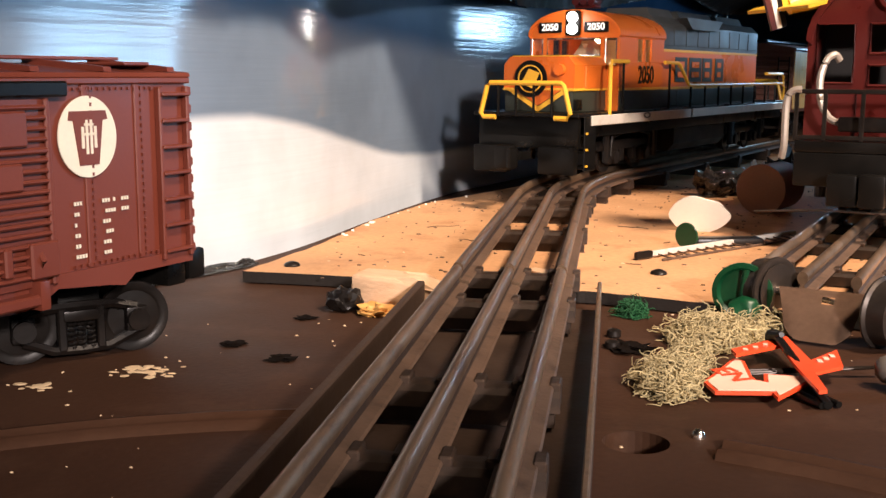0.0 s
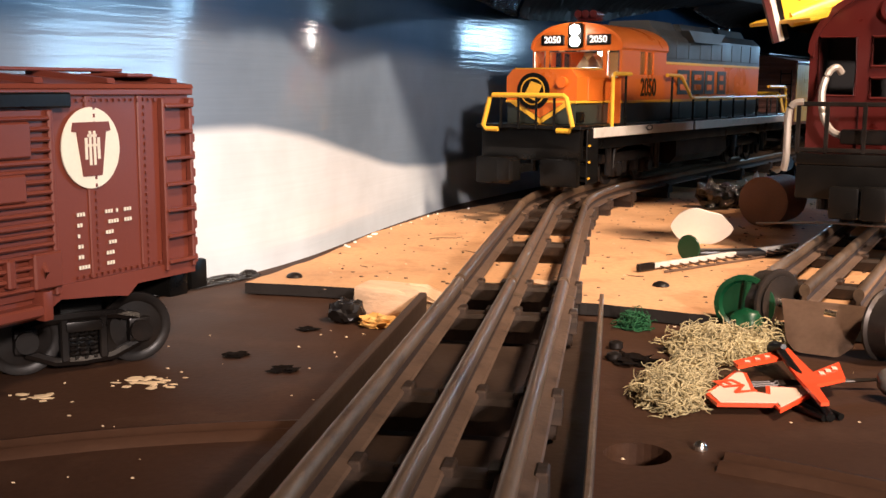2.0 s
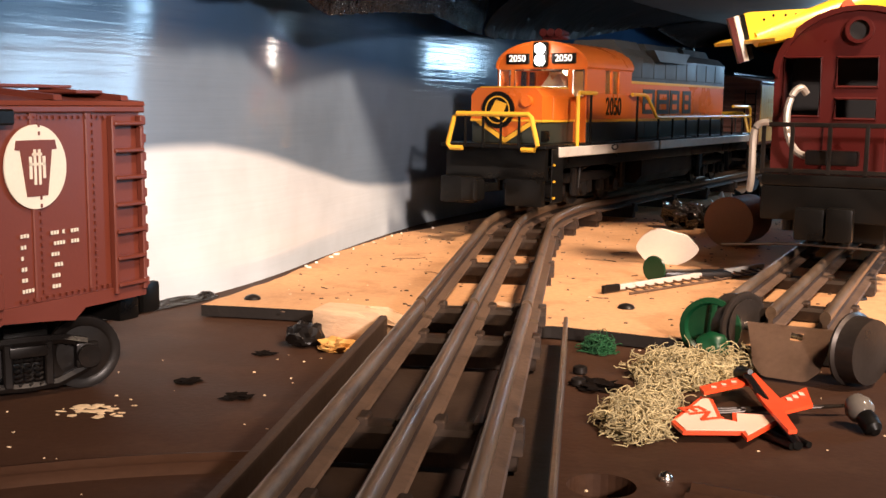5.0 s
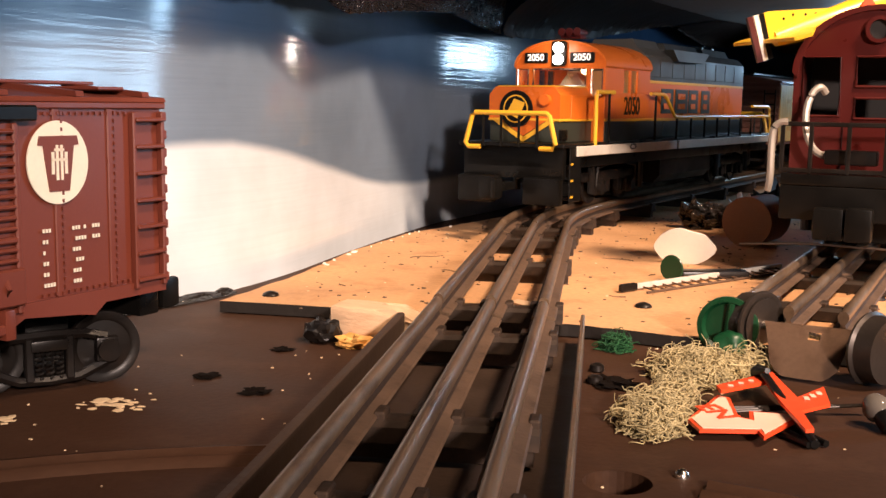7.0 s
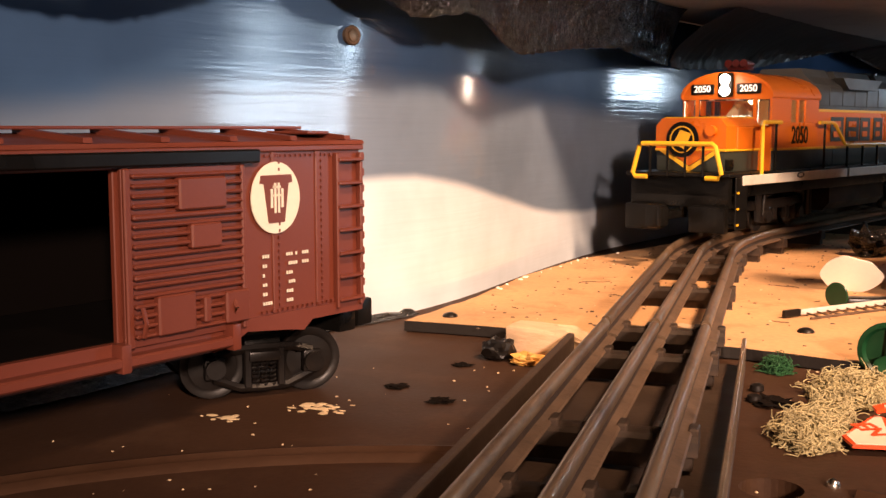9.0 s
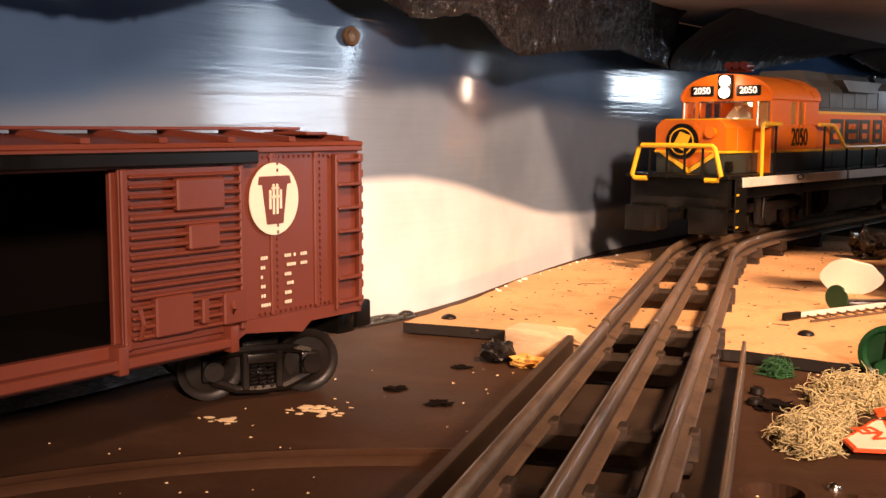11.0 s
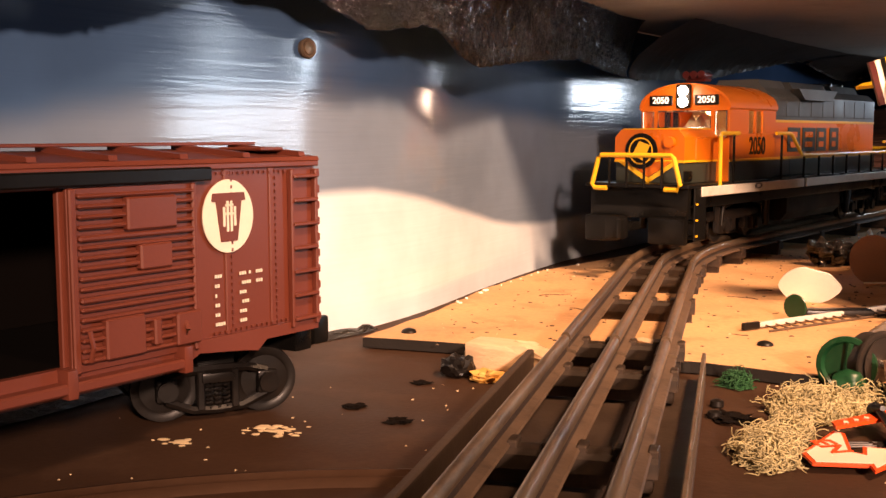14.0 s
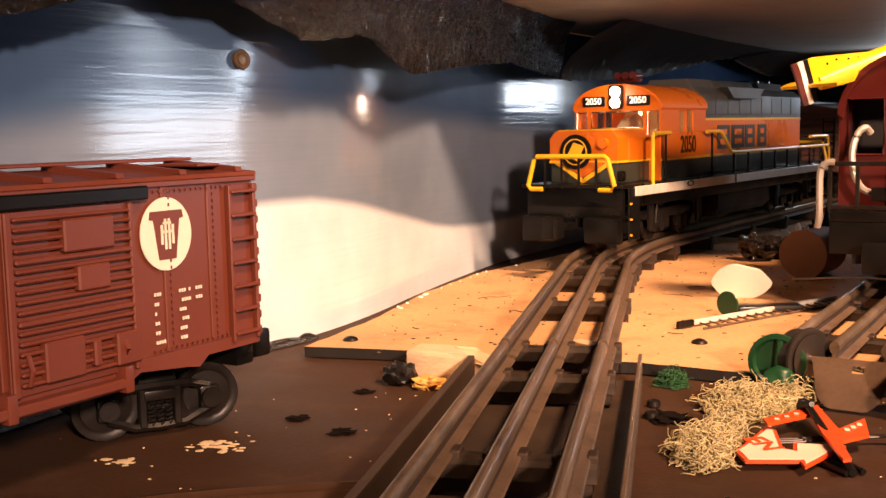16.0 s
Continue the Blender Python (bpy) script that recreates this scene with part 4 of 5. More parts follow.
        rod(bm, (0, c0 - 0.0030, z), (0, c0 - 0.0016, z), 0.0028, 18)
        part("headlight", bm, M_HEAD, cab, "glowing white headlight")
    horn = new("horn")
    horn.parent = lo
    tagged(horn, "small red-brown air horns")
    part("horn_base", box(bmesh.new(), -0.006, 0.006, c0 + 0.012, c0 + 0.020, 0.0955, 0.0975, 0.0006), M_CABOOSE, horn)
    for x in (-0.0045, 0.0, 0.0045):
        part("trumpet", rod(bmesh.new(), (x, c0 + 0.022, 0.0990), (x, c0 + 0.010, 0.0990), 0.0010, 12, 0.0022), M_CABOOSE, horn)
    # long hood
    hood = new("long_hood")
    hood.parent = lo
    tagged(hood, "long hood, grey above orange above dark green")
    h0, h1, W2 = c1, 0.3025, 0.0225
    part("hood_lower", box(bmesh.new(), -W2, W2, h0, h1, 0.0415, 0.0525, 0.0006), M_GREEN, hood)
    part("hood_middle", box(bmesh.new(), -W2, W2, h0, h1, 0.0525, 0.0740, 0.0004, 1), M_ORANGE, hood)
    bm = bmesh.new()
    prism(bm, [(-W2, 0.0740), (W2, 0.0740), (W2, 0.0890), (W2 - 0.005, 0.0935), (-W2 + 0.005, 0.0935), (-W2, 0.0890)], "y", h0, h1)
    part("hood_upper", bm, M_GREY, hood, "dull grey-green upper hood")
    for z in (0.0522, 0.0738):
        part("hood_line", box(bmesh.new(), -W2 - 0.0003, W2 + 0.0003, h0, h1 + 0.0003, z - 0.0005, z + 0.0011, 0.0002, 1), M_YELLOW, hood)
    for s in (-1, 1):
        # the road's emblem as plain dark blocks
        for k in range(4):
            yy = h0 + 0.027 + k * 0.0235
            w = (0.0195, 0.0215, 0.0170, 0.0160)[k]
            bm = prism(bmesh.new(), [(yy, 0.0560), (yy + w, 0.0560), (yy + w, 0.0705), (yy, 0.0705)], "x", *sorted((s * (W2 + 0.0002), s * (W2 + 0.0005))))
            part("emblem_block", bm, M_GREEN, hood, "dark block emblem on the orange side", smooth=0)
            part("emblem_gap", prism(bmesh.new(), [(yy + 0.004, 0.0585), (yy + w - 0.005, 0.0585), (yy + w - 0.005, 0.0620), (yy + 0.004, 0.0620)], "x", *sorted((s * (W2 + 0.0005), s * (W2 + 0.0007)))), M_ORANGE, hood, smooth=0)
            part("emblem_gap", prism(bmesh.new(), [(yy + 0.004, 0.0645), (yy + w - 0.005, 0.0645), (yy + w - 0.005, 0.0680), (yy + 0.004, 0.0680)], "x", *sorted((s * (W2 + 0.0005), s * (W2 + 0.0007)))), M_ORANGE, hood, smooth=0)
        for k in range(7):
            part("hood_door", box(bmesh.new(), *sorted((s * W2, s * (W2 + 0.0004))), h0 + 0.006 + k * 0.0255, h0 + 0.0300 + k * 0.0255, 0.0425, 0.0515, 0.0002, 1), M_GREEN, hood)
        for k in range(9):
            part("hood_panel", box(bmesh.new(), *sorted((s * W2, s * (W2 + 0.0004))), h0 + 0.004 + k * 0.020, h0 + 0.0225 + k * 0.020, 0.0770, 0.0880, 0.0002, 1), M_GREY, hood)
    for a, b in ((0.122, 0.158), (0.170, 0.228), (0.240, 0.290)):
        bm = bmesh.new()
        prism(bm, [(-0.0150, 0.0935), (0.0150, 0.0935), (0.0120, 0.0985), (-0.0120, 0.0985)], "y", a, b)
        part("roof_housing", bm, M_GREY, hood)
    for s in (-1, 1):
        bm = bmesh.new()
        prism(bm, [(0.160, 0.0870), (0.205, 0.0870), (0.215, 0.0935), (0.150, 0.0935)], "x", *sorted((s * (W2 - 0.002), s * (W2 + 0.004))))
        part("air_flare", bm, M_GREY, hood)
        part("roof_fan", rod(bmesh.new(), (0, 0.265 + s * 0.011, 0.0985), (0, 0.265 + s * 0.011, 0.1005), 0.0085, 20), M_BLACK, hood)
    # side handrails
    for s in (-1, 1):
        x = s * HW
        rail_tube(lo, [(x, 0.0367, 0.0400), (x, 0.0367, 0.0655), (x, 0.0385, 0.0670), (x, 0.0590, 0.0670)], r=0.0011, label="tall yellow corner grab rail")
        rail_tube(lo, [(x, 0.1100, 0.0670), (x, 0.1300, 0.0670), (x, 0.1335, 0.0660), (x, 0.1490, 0.0545), (x, 0.1530, 0.0540), (x, LEN - 0.016, 0.0540), (x, LEN - 0.012, 0.0520), (x, LEN - 0.010, 0.0420)], r=0.0010, label="long yellow side handrail")
        rail_tube(lo, [(x, LEN - 0.058, 0.0610), (x, LEN - 0.018, 0.0610), (x, LEN - 0.014, 0.0590), (x, LEN - 0.013, 0.0540)], r=0.0011, label="yellow rear grab rail")
        for y in (0.0530, 0.1180, 0.153, 0.178, 0.203, 0.228, 0.253, 0.278, 0.303, 0.328):
            rail_tube(lo, [(x, y, 0.0410), (x, y, 0.0670 if y < 0.13 else 0.0540)], M_BLACK, 0.0007, "stanchion")
    # tank and trucks
    bm = bmesh.new()
    prism(bm, [(-0.022, 0.0155), (0.022, 0.0155), (0.026, 0.020), (0.026, 0.029), (-0.026, 0.029), (-0.026, 0.020)], "y", 0.137, 0.228)
    part("fuel_tank", bm, M_BLACKM, lo)
    for y in (0.083, 0.285):
        t = loco_truck(lo, y)
        t.location.z, t.scale = 0.0079, (0.82, 0.82, 0.82)
    return lo


loco = build_loco()
# the headlight's own beam and the small cab lamp
spot = bpy.data.lights.new("headlight_lamp", "POINT")
spot.energy, spot.color, spot.shadow_soft_size = 0.012, (1.0, 0.92, 0.8), 0.003
o = new("headlight_lamp", spot)
o.location = loco.matrix_world @ Vector((0, 0.042, 0.0885))
cl = bpy.data.lights.new("cab_lamp", "POINT")
cl.energy, cl.color, cl.shadow_soft_size = 0.012, (1.0, 0.75, 0.4), 0.004
o = new("cab_lamp", cl)
o.location = loco.matrix_world @ Vector((0, 0.088, 0.0805))


def build_reefer():
    """The car behind the locomotive; y = 0 at its end in view."""
    car = thing("reefer_car", heading(0.1705, 1.095, RAIL, 22.5), "yellow-sided toy reefer car with brown ribbed ends", "freight car")
    W, Lc, z0, z1 = 0.031, 0.30, 0.0265, 0.0850
    part("car_core", box(bmesh.new(), -W + 0.001, W - 0.001, 0.001, Lc, z0, z1, 0.0005, 1), M_REEFERB, car)
    for s in (-1, 1):
        k = 0
        while k < 30:
            a = 0.003 + k * 0.0098
            part("side_board", box(bmesh.new(), *sorted((s * (W - 0.001), s * W)), a, a + 0.0095, z0 + 0.003, z1 - 0.002, 0.0002, 1), M_REEFER, car)
            k += 1
        for yy, zz, w, h in ((0.030, 0.066, 0.05, 0.004), (0.034, 0.040, 0.03, 0.0035), (0.030, 0.050, 0.045, 0.003), (0.13, 0.060, 0.05, 0.004), (0.13, 0.045, 0.04, 0.003)):
            part("faded_marking", box(bmesh.new(), *sorted((s * W, s * (W + 0.0003))), yy, yy + w, zz, zz + h), M_WOODY, car, "faded brown side marking", smooth=0)
    for k in range(9):
        zz = z0 + 0.004 + k * 0.0060
        part("end_rib", box(bmesh.new(), -W + 0.002, W - 0.002, -0.0016, 0.001, zz, zz + 0.0032, 0.0009, 1), M_REEFERB, car)
    bm = bmesh.new()
    prism(bm, [(-W - 0.0015, z1), (W + 0.0015, z1), (W + 0.001, z1 + 0.0015), (0, z1 + 0.0070), (-W - 0.001, z1 + 0.0015)], "y", -0.002, Lc + 0.002)
    part("roof", bm, M_REEFERB, car, "dark brown peaked roof")
    part("running_board", box(bmesh.new(), -0.006, 0.006, -0.004, Lc, z1 + 0.0075, z1 + 0.009), M_BLACK, car)
    for x in (-0.022, 0.022):
        bm = bmesh.new()
        for zz in (0.034, 0.044, 0.054, 0.064, 0.074):
            box(bm, x - 0.005, x + 0.005, -0.0032, -0.0022, zz, zz + 0.001)
        for dx in (-0.005, 0.005):
            box(bm, x + dx - 0.0005, x + dx + 0.0005, -0.0028, -0.001, 0.032, 0.078)
        part("end_ladder", bm, M_BLACK, car)
    part("underframe", box(bmesh.new(), -0.020, 0.020, 0.004, Lc - 0.004, z0 - 0.006, z0, 0.0005, 1), M_BLACK, car)
    for yy in (0.048, Lc - 0.048):
        freight_truck(car, yy, 0.0105, 0.036, 0.0230)
    coupler(car, 0.002, 0.0165, -1)
    return car


build_reefer()


def build_switcher():
    """The dark red cab end that stands on the spur; y = 0 at the end wall."""
    h = radians(STUB[2])
    ca = thing("red_switcher", heading(STUB[0] + 0.0085 + 0.138 * math.sin(h), STUB[1] + 0.138 * math.cos(h), RAIL - 0.0015, STUB[2]), "dark red toy switcher with a round roof and black end railing", "locomotive")
    W, Lc, z0 = 0.0350, 0.20, 0.0350
    zs = 0.0780
    arc = [(W * math.cos(a), zs + 0.0290 * math.sin(a)) for a in np.linspace(0, math.pi, 19)]
    shell = new("cab_shell")
    shell.parent = ca
    tagged(shell, "dark red rounded cab shell")
    # end wall from strips round the dark windows
    win = [(-0.0308, -0.0150, 0.0600, 0.0860), (-0.0085, 0.0085, 0.0730, 0.0860), (-0.0085, 0.0085, 0.0590, 0.0680), (0.0150, 0.0308, 0.0600, 0.0860)]
    xs = sorted({-W, W} | {v for a in win for v in a[:2]})
    for a, b in zip(xs, xs[1:]):
        here = sorted((w[2], w[3]) for w in win if w[0] <= a + 1e-6 and w[1] >= b - 1e-6)
        z = z0
        for lo_, hi_ in here + [(0.0862, None)]:
            if lo_ > z + 1e-5:
                part("end_wall", box(bmesh.new(), a, b, 0.0, 0.002, z, lo_), M_CABOOSE, shell)
            z = hi_
    bm = bmesh.new()
    top = [(x, z) for x, z in arc if z > 0.0862]
    prism(bm, [(W * 0.96, 0.0862)] + top + [(-W * 0.96, 0.0862)], "y", 0.0, 0.002)
    part("end_wall", bm, M_CABOOSE, shell)
    for a, b, c, d in win:
        bm = bmesh.new()
        tube(bm, [(a, -0.0004, c), (b, -0.0004, c), (b, -0.0004, d), (a, -0.0004, d), (a, -0.0004, c)], 0.0007, 6)
        part("window_frame", bm, M_CABOOSE, shell)
    for s in (-1, 1):
        part("side_wall", box(bmesh.new(), *sorted((s * W, s * (W - 0.002))), 0.002, Lc, z0, zs), M_CABOOSE, shell)
    bm = bmesh.new()
    outer = [(x * 1.02, z + 0.0012) for x, z in arc]
    inner = [(x * 0.95, z - 0.001) for x, z in arc]
    prism(bm, outer + inner[::-1], "y", -0.0015, Lc)
    part("roof", bm, M_CABOOSE, shell)
    # added wall whose near-black colour is the shade seen through the windows
    part("inner_wall", box(bmesh.new(), -W + 0.003, W - 0.003, 0.03, 0.032, z0, zs + 0.01), M_VOID, shell, "dark interior with shade put into its colour")
    part("door_panel", box(bmesh.new(), -0.0130, 0.0130, -0.0010, 0.0, z0 + 0.001, 0.0570, 0.0004, 1), M_CABOOSE, shell)
    lamp = part("lamp_ring", lathe(bmesh.new(), [(0.0042, 0.0), (0.0042, 0.0030), (0.0058, 0.0030), (0.0058, 0.0)], pose(0, 0, 0.0975, 90, 0, 0), 24), M_CABOOSE, shell, "round red headlight ring")
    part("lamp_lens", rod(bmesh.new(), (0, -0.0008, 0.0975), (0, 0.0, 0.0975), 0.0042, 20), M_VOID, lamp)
    # platform, railing and hose
    part("platform", box(bmesh.new(), -W, W, -0.0200, Lc, 0.0300, z0, 0.0008), M_BLACK, ca)
    part("end_beam", box(bmesh.new(), -W, W, -0.0200, -0.0160, 0.0150, 0.0300, 0.0010), M_BLACK, ca)
    rl = new("end_railing")
    rl.parent = ca
    tagged(rl, "black flat-bar end railing")
    for z in (0.0565, 0.0365):
        part("rail_bar", box(bmesh.new(), -W, W, -0.0195, -0.0183, z - 0.001, z + 0.001, 0.0003, 1), M_BLACKM, rl)
    for x in (-W, -0.0230, -0.0075, 0.0075, 0.0230, W):
        part("rail_post", box(bmesh.new(), x - 0.0009, x + 0.0009, -0.0196, -0.0182, 0.0350, 0.0575, 0.0003, 1), M_BLACKM, rl)
    rail_tube(ca, smooth_path([(-W - 0.0055, -0.018, 0.0270), (-W - 0.0045, -0.019, 0.0330), (-W - 0.0045, -0.019, 0.0500), (-W - 0.0035, -0.019, 0.0550), (-W - 0.001, -0.019, 0.0570), (-W + 0.002, -0.019, 0.0572)]), M_GREYPIPE, 0.0016, "grab_pipe", "bent grey grab pipe")
    rail_tube(ca, smooth_path([(-0.0205, -0.0020, 0.0700), (-0.0225, -0.004, 0.0725), (-0.0255, -0.006, 0.0700), (-0.0275, -0.008, 0.0620), (-0.0265, -0.009, 0.0520), (-0.0230, -0.010, 0.0455), (-0.0190, -0.011, 0.0430), (-0.014, -0.012, 0.0425)]),
              M_GREYPIPE, 0.0016, "hose", "looped grey hose")
    part("valve_block", box(bmesh.new(), -0.018, 0.004, -0.015, -0.008, 0.0390, 0.0455, 0.0012), M_BLACKM, ca)
    bm = bmesh.new()
    box(bm, -0.0190, -0.0065, -0.0300, -0.0240, 0.0075, 0.0215, 0.0015)
    box(bm, -0.0060, 0.0050, -0.0310, -0.0240, 0.0075, 0.0220, 0.0015)
    part("coupler_pocket", bm, M_BLACK, ca, "glossy black coupler pocket")
    rail_tube(ca, [(-0.05, -0.024, 0.0030), (-0.02, -0.026, 0.0055), (0.02, -0.026, 0.0050), (0.06, -0.024, 0.0040)], M_TIE, 0.0005, "brake_wire")
    loco_truck(ca, 0.045)
    loco_truck(ca, 0.150)
    return ca


build_switcher()


def build_airplane():
    """A toy airplane that rests on the red roof, tail towards the track."""
    pl = thing("toy_airplane", heading(0.110, 0.535, 0.1100, 68) @ pose(0, 0, 0, 17, 0, 0), "yellow toy airplane with a striped tail resting on the roof", "toy airplane")
    bm = bmesh.new()
    rings = [(0.0, 0.0028, 0.0035), (0.02, 0.0042, 0.0055), (0.05, 0.0060, 0.0078), (0.085, 0.0078, 0.0095), (0.11, 0.0078, 0.0090), (0.13, 0.0050, 0.0055)]
    vs = []
    for y, rx, rz in rings:
        vs.append([bm.verts.new((rx * math.cos(k * math.tau / 14), y, 0.004 + rz * math.sin(k * math.tau / 14))) for k in range(14)])
    for a, b in zip(vs, vs[1:]):
        for k in range(14):
            bm.faces.new((a[k], a[(k + 1) % 14], b[(k + 1) % 14], b[k]))
    bm.faces.new(vs[0])
    bm.faces.new(vs[-1])
    part("fuselage", bm, M_PLANE, pl)
    part("tail_fin", prism(bmesh.new(), [(-0.003, 0.003), (0.028, 0.0085), (0.030, 0.0100), (0.000, 0.0165), (-0.0035, 0.0165)], "x", -0.0008, 0.0008), M_PLANE, pl)
    for a, mm in ((-0.0105, M_CABOOSE), (-0.0080, M_WHITE), (-0.0055, M_BLACK)):
        part("rudder_stripe", prism(bmesh.new(), [(a, -0.004), (a + 0.0026, -0.004), (a + 0.0026, 0.0165), (a - 0.0006, 0.0165)], "x", -0.0009, 0.0009), mm, pl)
    part("stabilizer", prism(bmesh.new(), [(-0.030, 0.000), (-0.026, -0.006), (0.026, -0.006), (0.030, 0.000), (0.008, 0.016), (-0.008, 0.016)], "z", 0.0035, 0.0050), M_PLANE, pl)
    part("wing", prism(bmesh.new(), [(-0.075, 0.078), (-0.070, 0.070), (0.070, 0.070), (0.075, 0.078), (0.012, 0.102), (-0.012, 0.102)], "z", 0.0000, 0.0024), M_PLANE, pl)
    bm = bmesh.new()
    for k, (y, z) in enumerate(((0.006, 0.0115), (0.011, 0.0120), (0.017, 0.0105), (0.022, 0.0095))):
        for s in (-1, 1):
            rod(bm, (s * 0.0008, y, z), (s * 0.0010, y, z), 0.0006, 8)
    part("rivet_dots", bm, M_BLACK, pl)
    part("roundel", rod(bmesh.new(), (0.0058, 0.045, 0.006), (0.0066, 0.045, 0.006), 0.0035, 18), M_RED, pl, "red roundel")
    return pl


build_airplane()

# ---- loose things on the board ----
def strand_clump(name, cx, cy, rx, ry, h, count, seed, parent, material=M_LICHEN):
    rnd = random.Random(seed)
    bm = bmesh.new()
    for _ in range(count):
        a, q = rnd.uniform(0, math.tau), math.sqrt(rnd.random())
        p = Vector((cx + rx * q * math.cos(a), cy + ry * q * math.sin(a), rnd.uniform(0.0008, 1.0) * h * (1 - 0.75 * q * q) + 0.0006))
        d = Vector((rnd.uniform(-1, 1), rnd.uniform(-1, 1), rnd.uniform(-0.5, 0.35))).normalized()
        pts = [p.copy()]
        for _ in range(rnd.randint(6, 9)):
            home = Vector(((cx - p.x) / rx, (cy - p.y) / ry, 0.25 - p.z / h)) * 0.32
            d = (d + home + 0.85 * Vector((rnd.uniform(-1, 1), rnd.uniform(-1, 1), rnd.uniform(-0.7, 0.6)))).normalized()
            p = p + d * 0.0012
            p.z = max(p.z, 0.0005)
            pts.append(p.copy())
        tube(bm, pts, 0.00022, 4, 0.6)
    return part(name, bm, material, parent, smooth=60)


def build_lichen():
    for cx, cy, rx, ry, h, n, seed in ((0.0655, 0.3640, 0.0150, 0.0170, 0.0090, 1700, 2), (0.0492, 0.3110, 0.0085, 0.0160, 0.0080, 1200, 9)):
        t = thing("lichen_clump", pose(cx, cy, 0), "pale dried lichen clump lying on the dark board", "lichen", "lichen clumps")
        strand_clump("lichen_mass", 0, 0, rx, ry, h, n, seed, t)
        strand_clump("tuft", *((0.0200, 0.0130, 0.0120, 0.0045, 0.008) if seed == 2 else (0.0070, 0.0190, 0.0070, 0.0110, 0.009)), 230, 5 + seed, t)


build_lichen()


def inset(poly, d):
    """The outline moved inwards by d."""
    n, out = len(poly), []
    area = sum(poly[i][0] * poly[(i + 1) % n][1] - poly[(i + 1) % n][0] * poly[i][1] for i in range(n))
    sg = 1 if area > 0 else -1
    for i in range(n):
        p, q, r = Vector(poly[i - 1]), Vector(poly[i]), Vector(poly[(i + 1) % n])
        u, v = (q - p).normalized(), (r - q).normalized()
        a, b = Vector((-u.y, u.x)) * sg, Vector((-v.y, v.x)) * sg
        m = (a + b).normalized()
        k = d / max(0.45, m.dot(a))
        out.append((q.x + m.x * k, q.y + m.y * k))
    return out


def build_arrow_sign():
    s = thing("arrow_sign", pose(0.0735, 0.3030, 0.0), "orange-red arrow sign with cream faces lying on the board", "sign")
    arrow = [(x - 0.0720, y - 0.3000) for x, y in ((0.0570, 0.3035), (0.0672, 0.3290), (0.0702, 0.3265), (0.0704, 0.3080), (0.0730, 0.3065), (0.0738, 0.3140), (0.0882, 0.3130), (0.0745, 0.2915), (0.0738, 0.2965), (0.0592, 0.2945))]
    part("border_plate", prism(bmesh.new(), arrow, "z", 0.0022, 0.0031), M_RED, s, smooth=0)
    part("face", prism(bmesh.new(), inset(arrow, 0.0011), "z", 0.0031, 0.0033), M_SIGNW, s, "cream arrow face", smooth=0)
    letters("letters", "EN", 0.0092, M_RED, s, pose(-0.0072, 0.0105, 0.0035, 0, 0, -62), "orange letters", 1.1)
    up = [(x - 0.0720, y - 0.3000) for x, y in ((0.0668, 0.3300), (0.0849, 0.3490), (0.0874, 0.3215), (0.0968, 0.3345), (0.0950, 0.3165), (0.0862, 0.3085), (0.0864, 0.2925), (0.0842, 0.2915), (0.0822, 0.3160), (0.0815, 0.3370), (0.0676, 0.3245))]
    o2 = part("second_plate", prism(bmesh.new(), up, "z", 0.0046, 0.0056), M_RED, s, "plain orange-red second arrow", smooth=0)
    for k in range(3):
        part("worn_mark", box(bmesh.new(), 0.0168 + 0.0022 * k, 0.0182 + 0.0022 * k, 0.0190 + 0.003 * k, 0.0216 + 0.003 * k, 0.0057, 0.0059), M_SIGNW, o2, smooth=0)
        part("worn_mark", box(bmesh.new(), -0.0020 + 0.0032 * k, -0.0006 + 0.0032 * k, 0.0290 + 0.0034 * k, 0.0305 + 0.0034 * k, 0.0057, 0.0059), M_SIGNW, o2, smooth=0)
    part("post", rod(bmesh.new(), (0.0090, 0.0430, 0.0072), (0.0150, -0.0070, 0.0014), 0.0012, 10), M_BLACK, s, "black sign post")
    part("post_base", rod(bmesh.new(), (0.0085, 0.0450, 0.0060), (0.0098, 0.0380, 0.0085), 0.0026, 16, 0.0008), M_BLACK, s)
    for k in range(3):
        a = Vector((-0.002, 0.0235 - 0.0022 * k, 0.0012))
        part("prong", rod(bmesh.new(), a, a + Vector((0.0380, 0.0030 + 0.0020 * k, 0.0020)), 0.0004, 8), M_WHEEL, s, "dull metal prong")
    part("strut", rod(bmesh.new(), (0.0020, 0.0120, 0.0011), (0.0135, -0.0070, 0.0011), 0.0009, 8), M_BLACK, s)
    part("strut", rod(bmesh.new(), (0.0050, 0.0240, 0.0011), (0.0180, -0.0050, 0.0011), 0.0009, 8), M_BLACK, s)


build_arrow_sign()


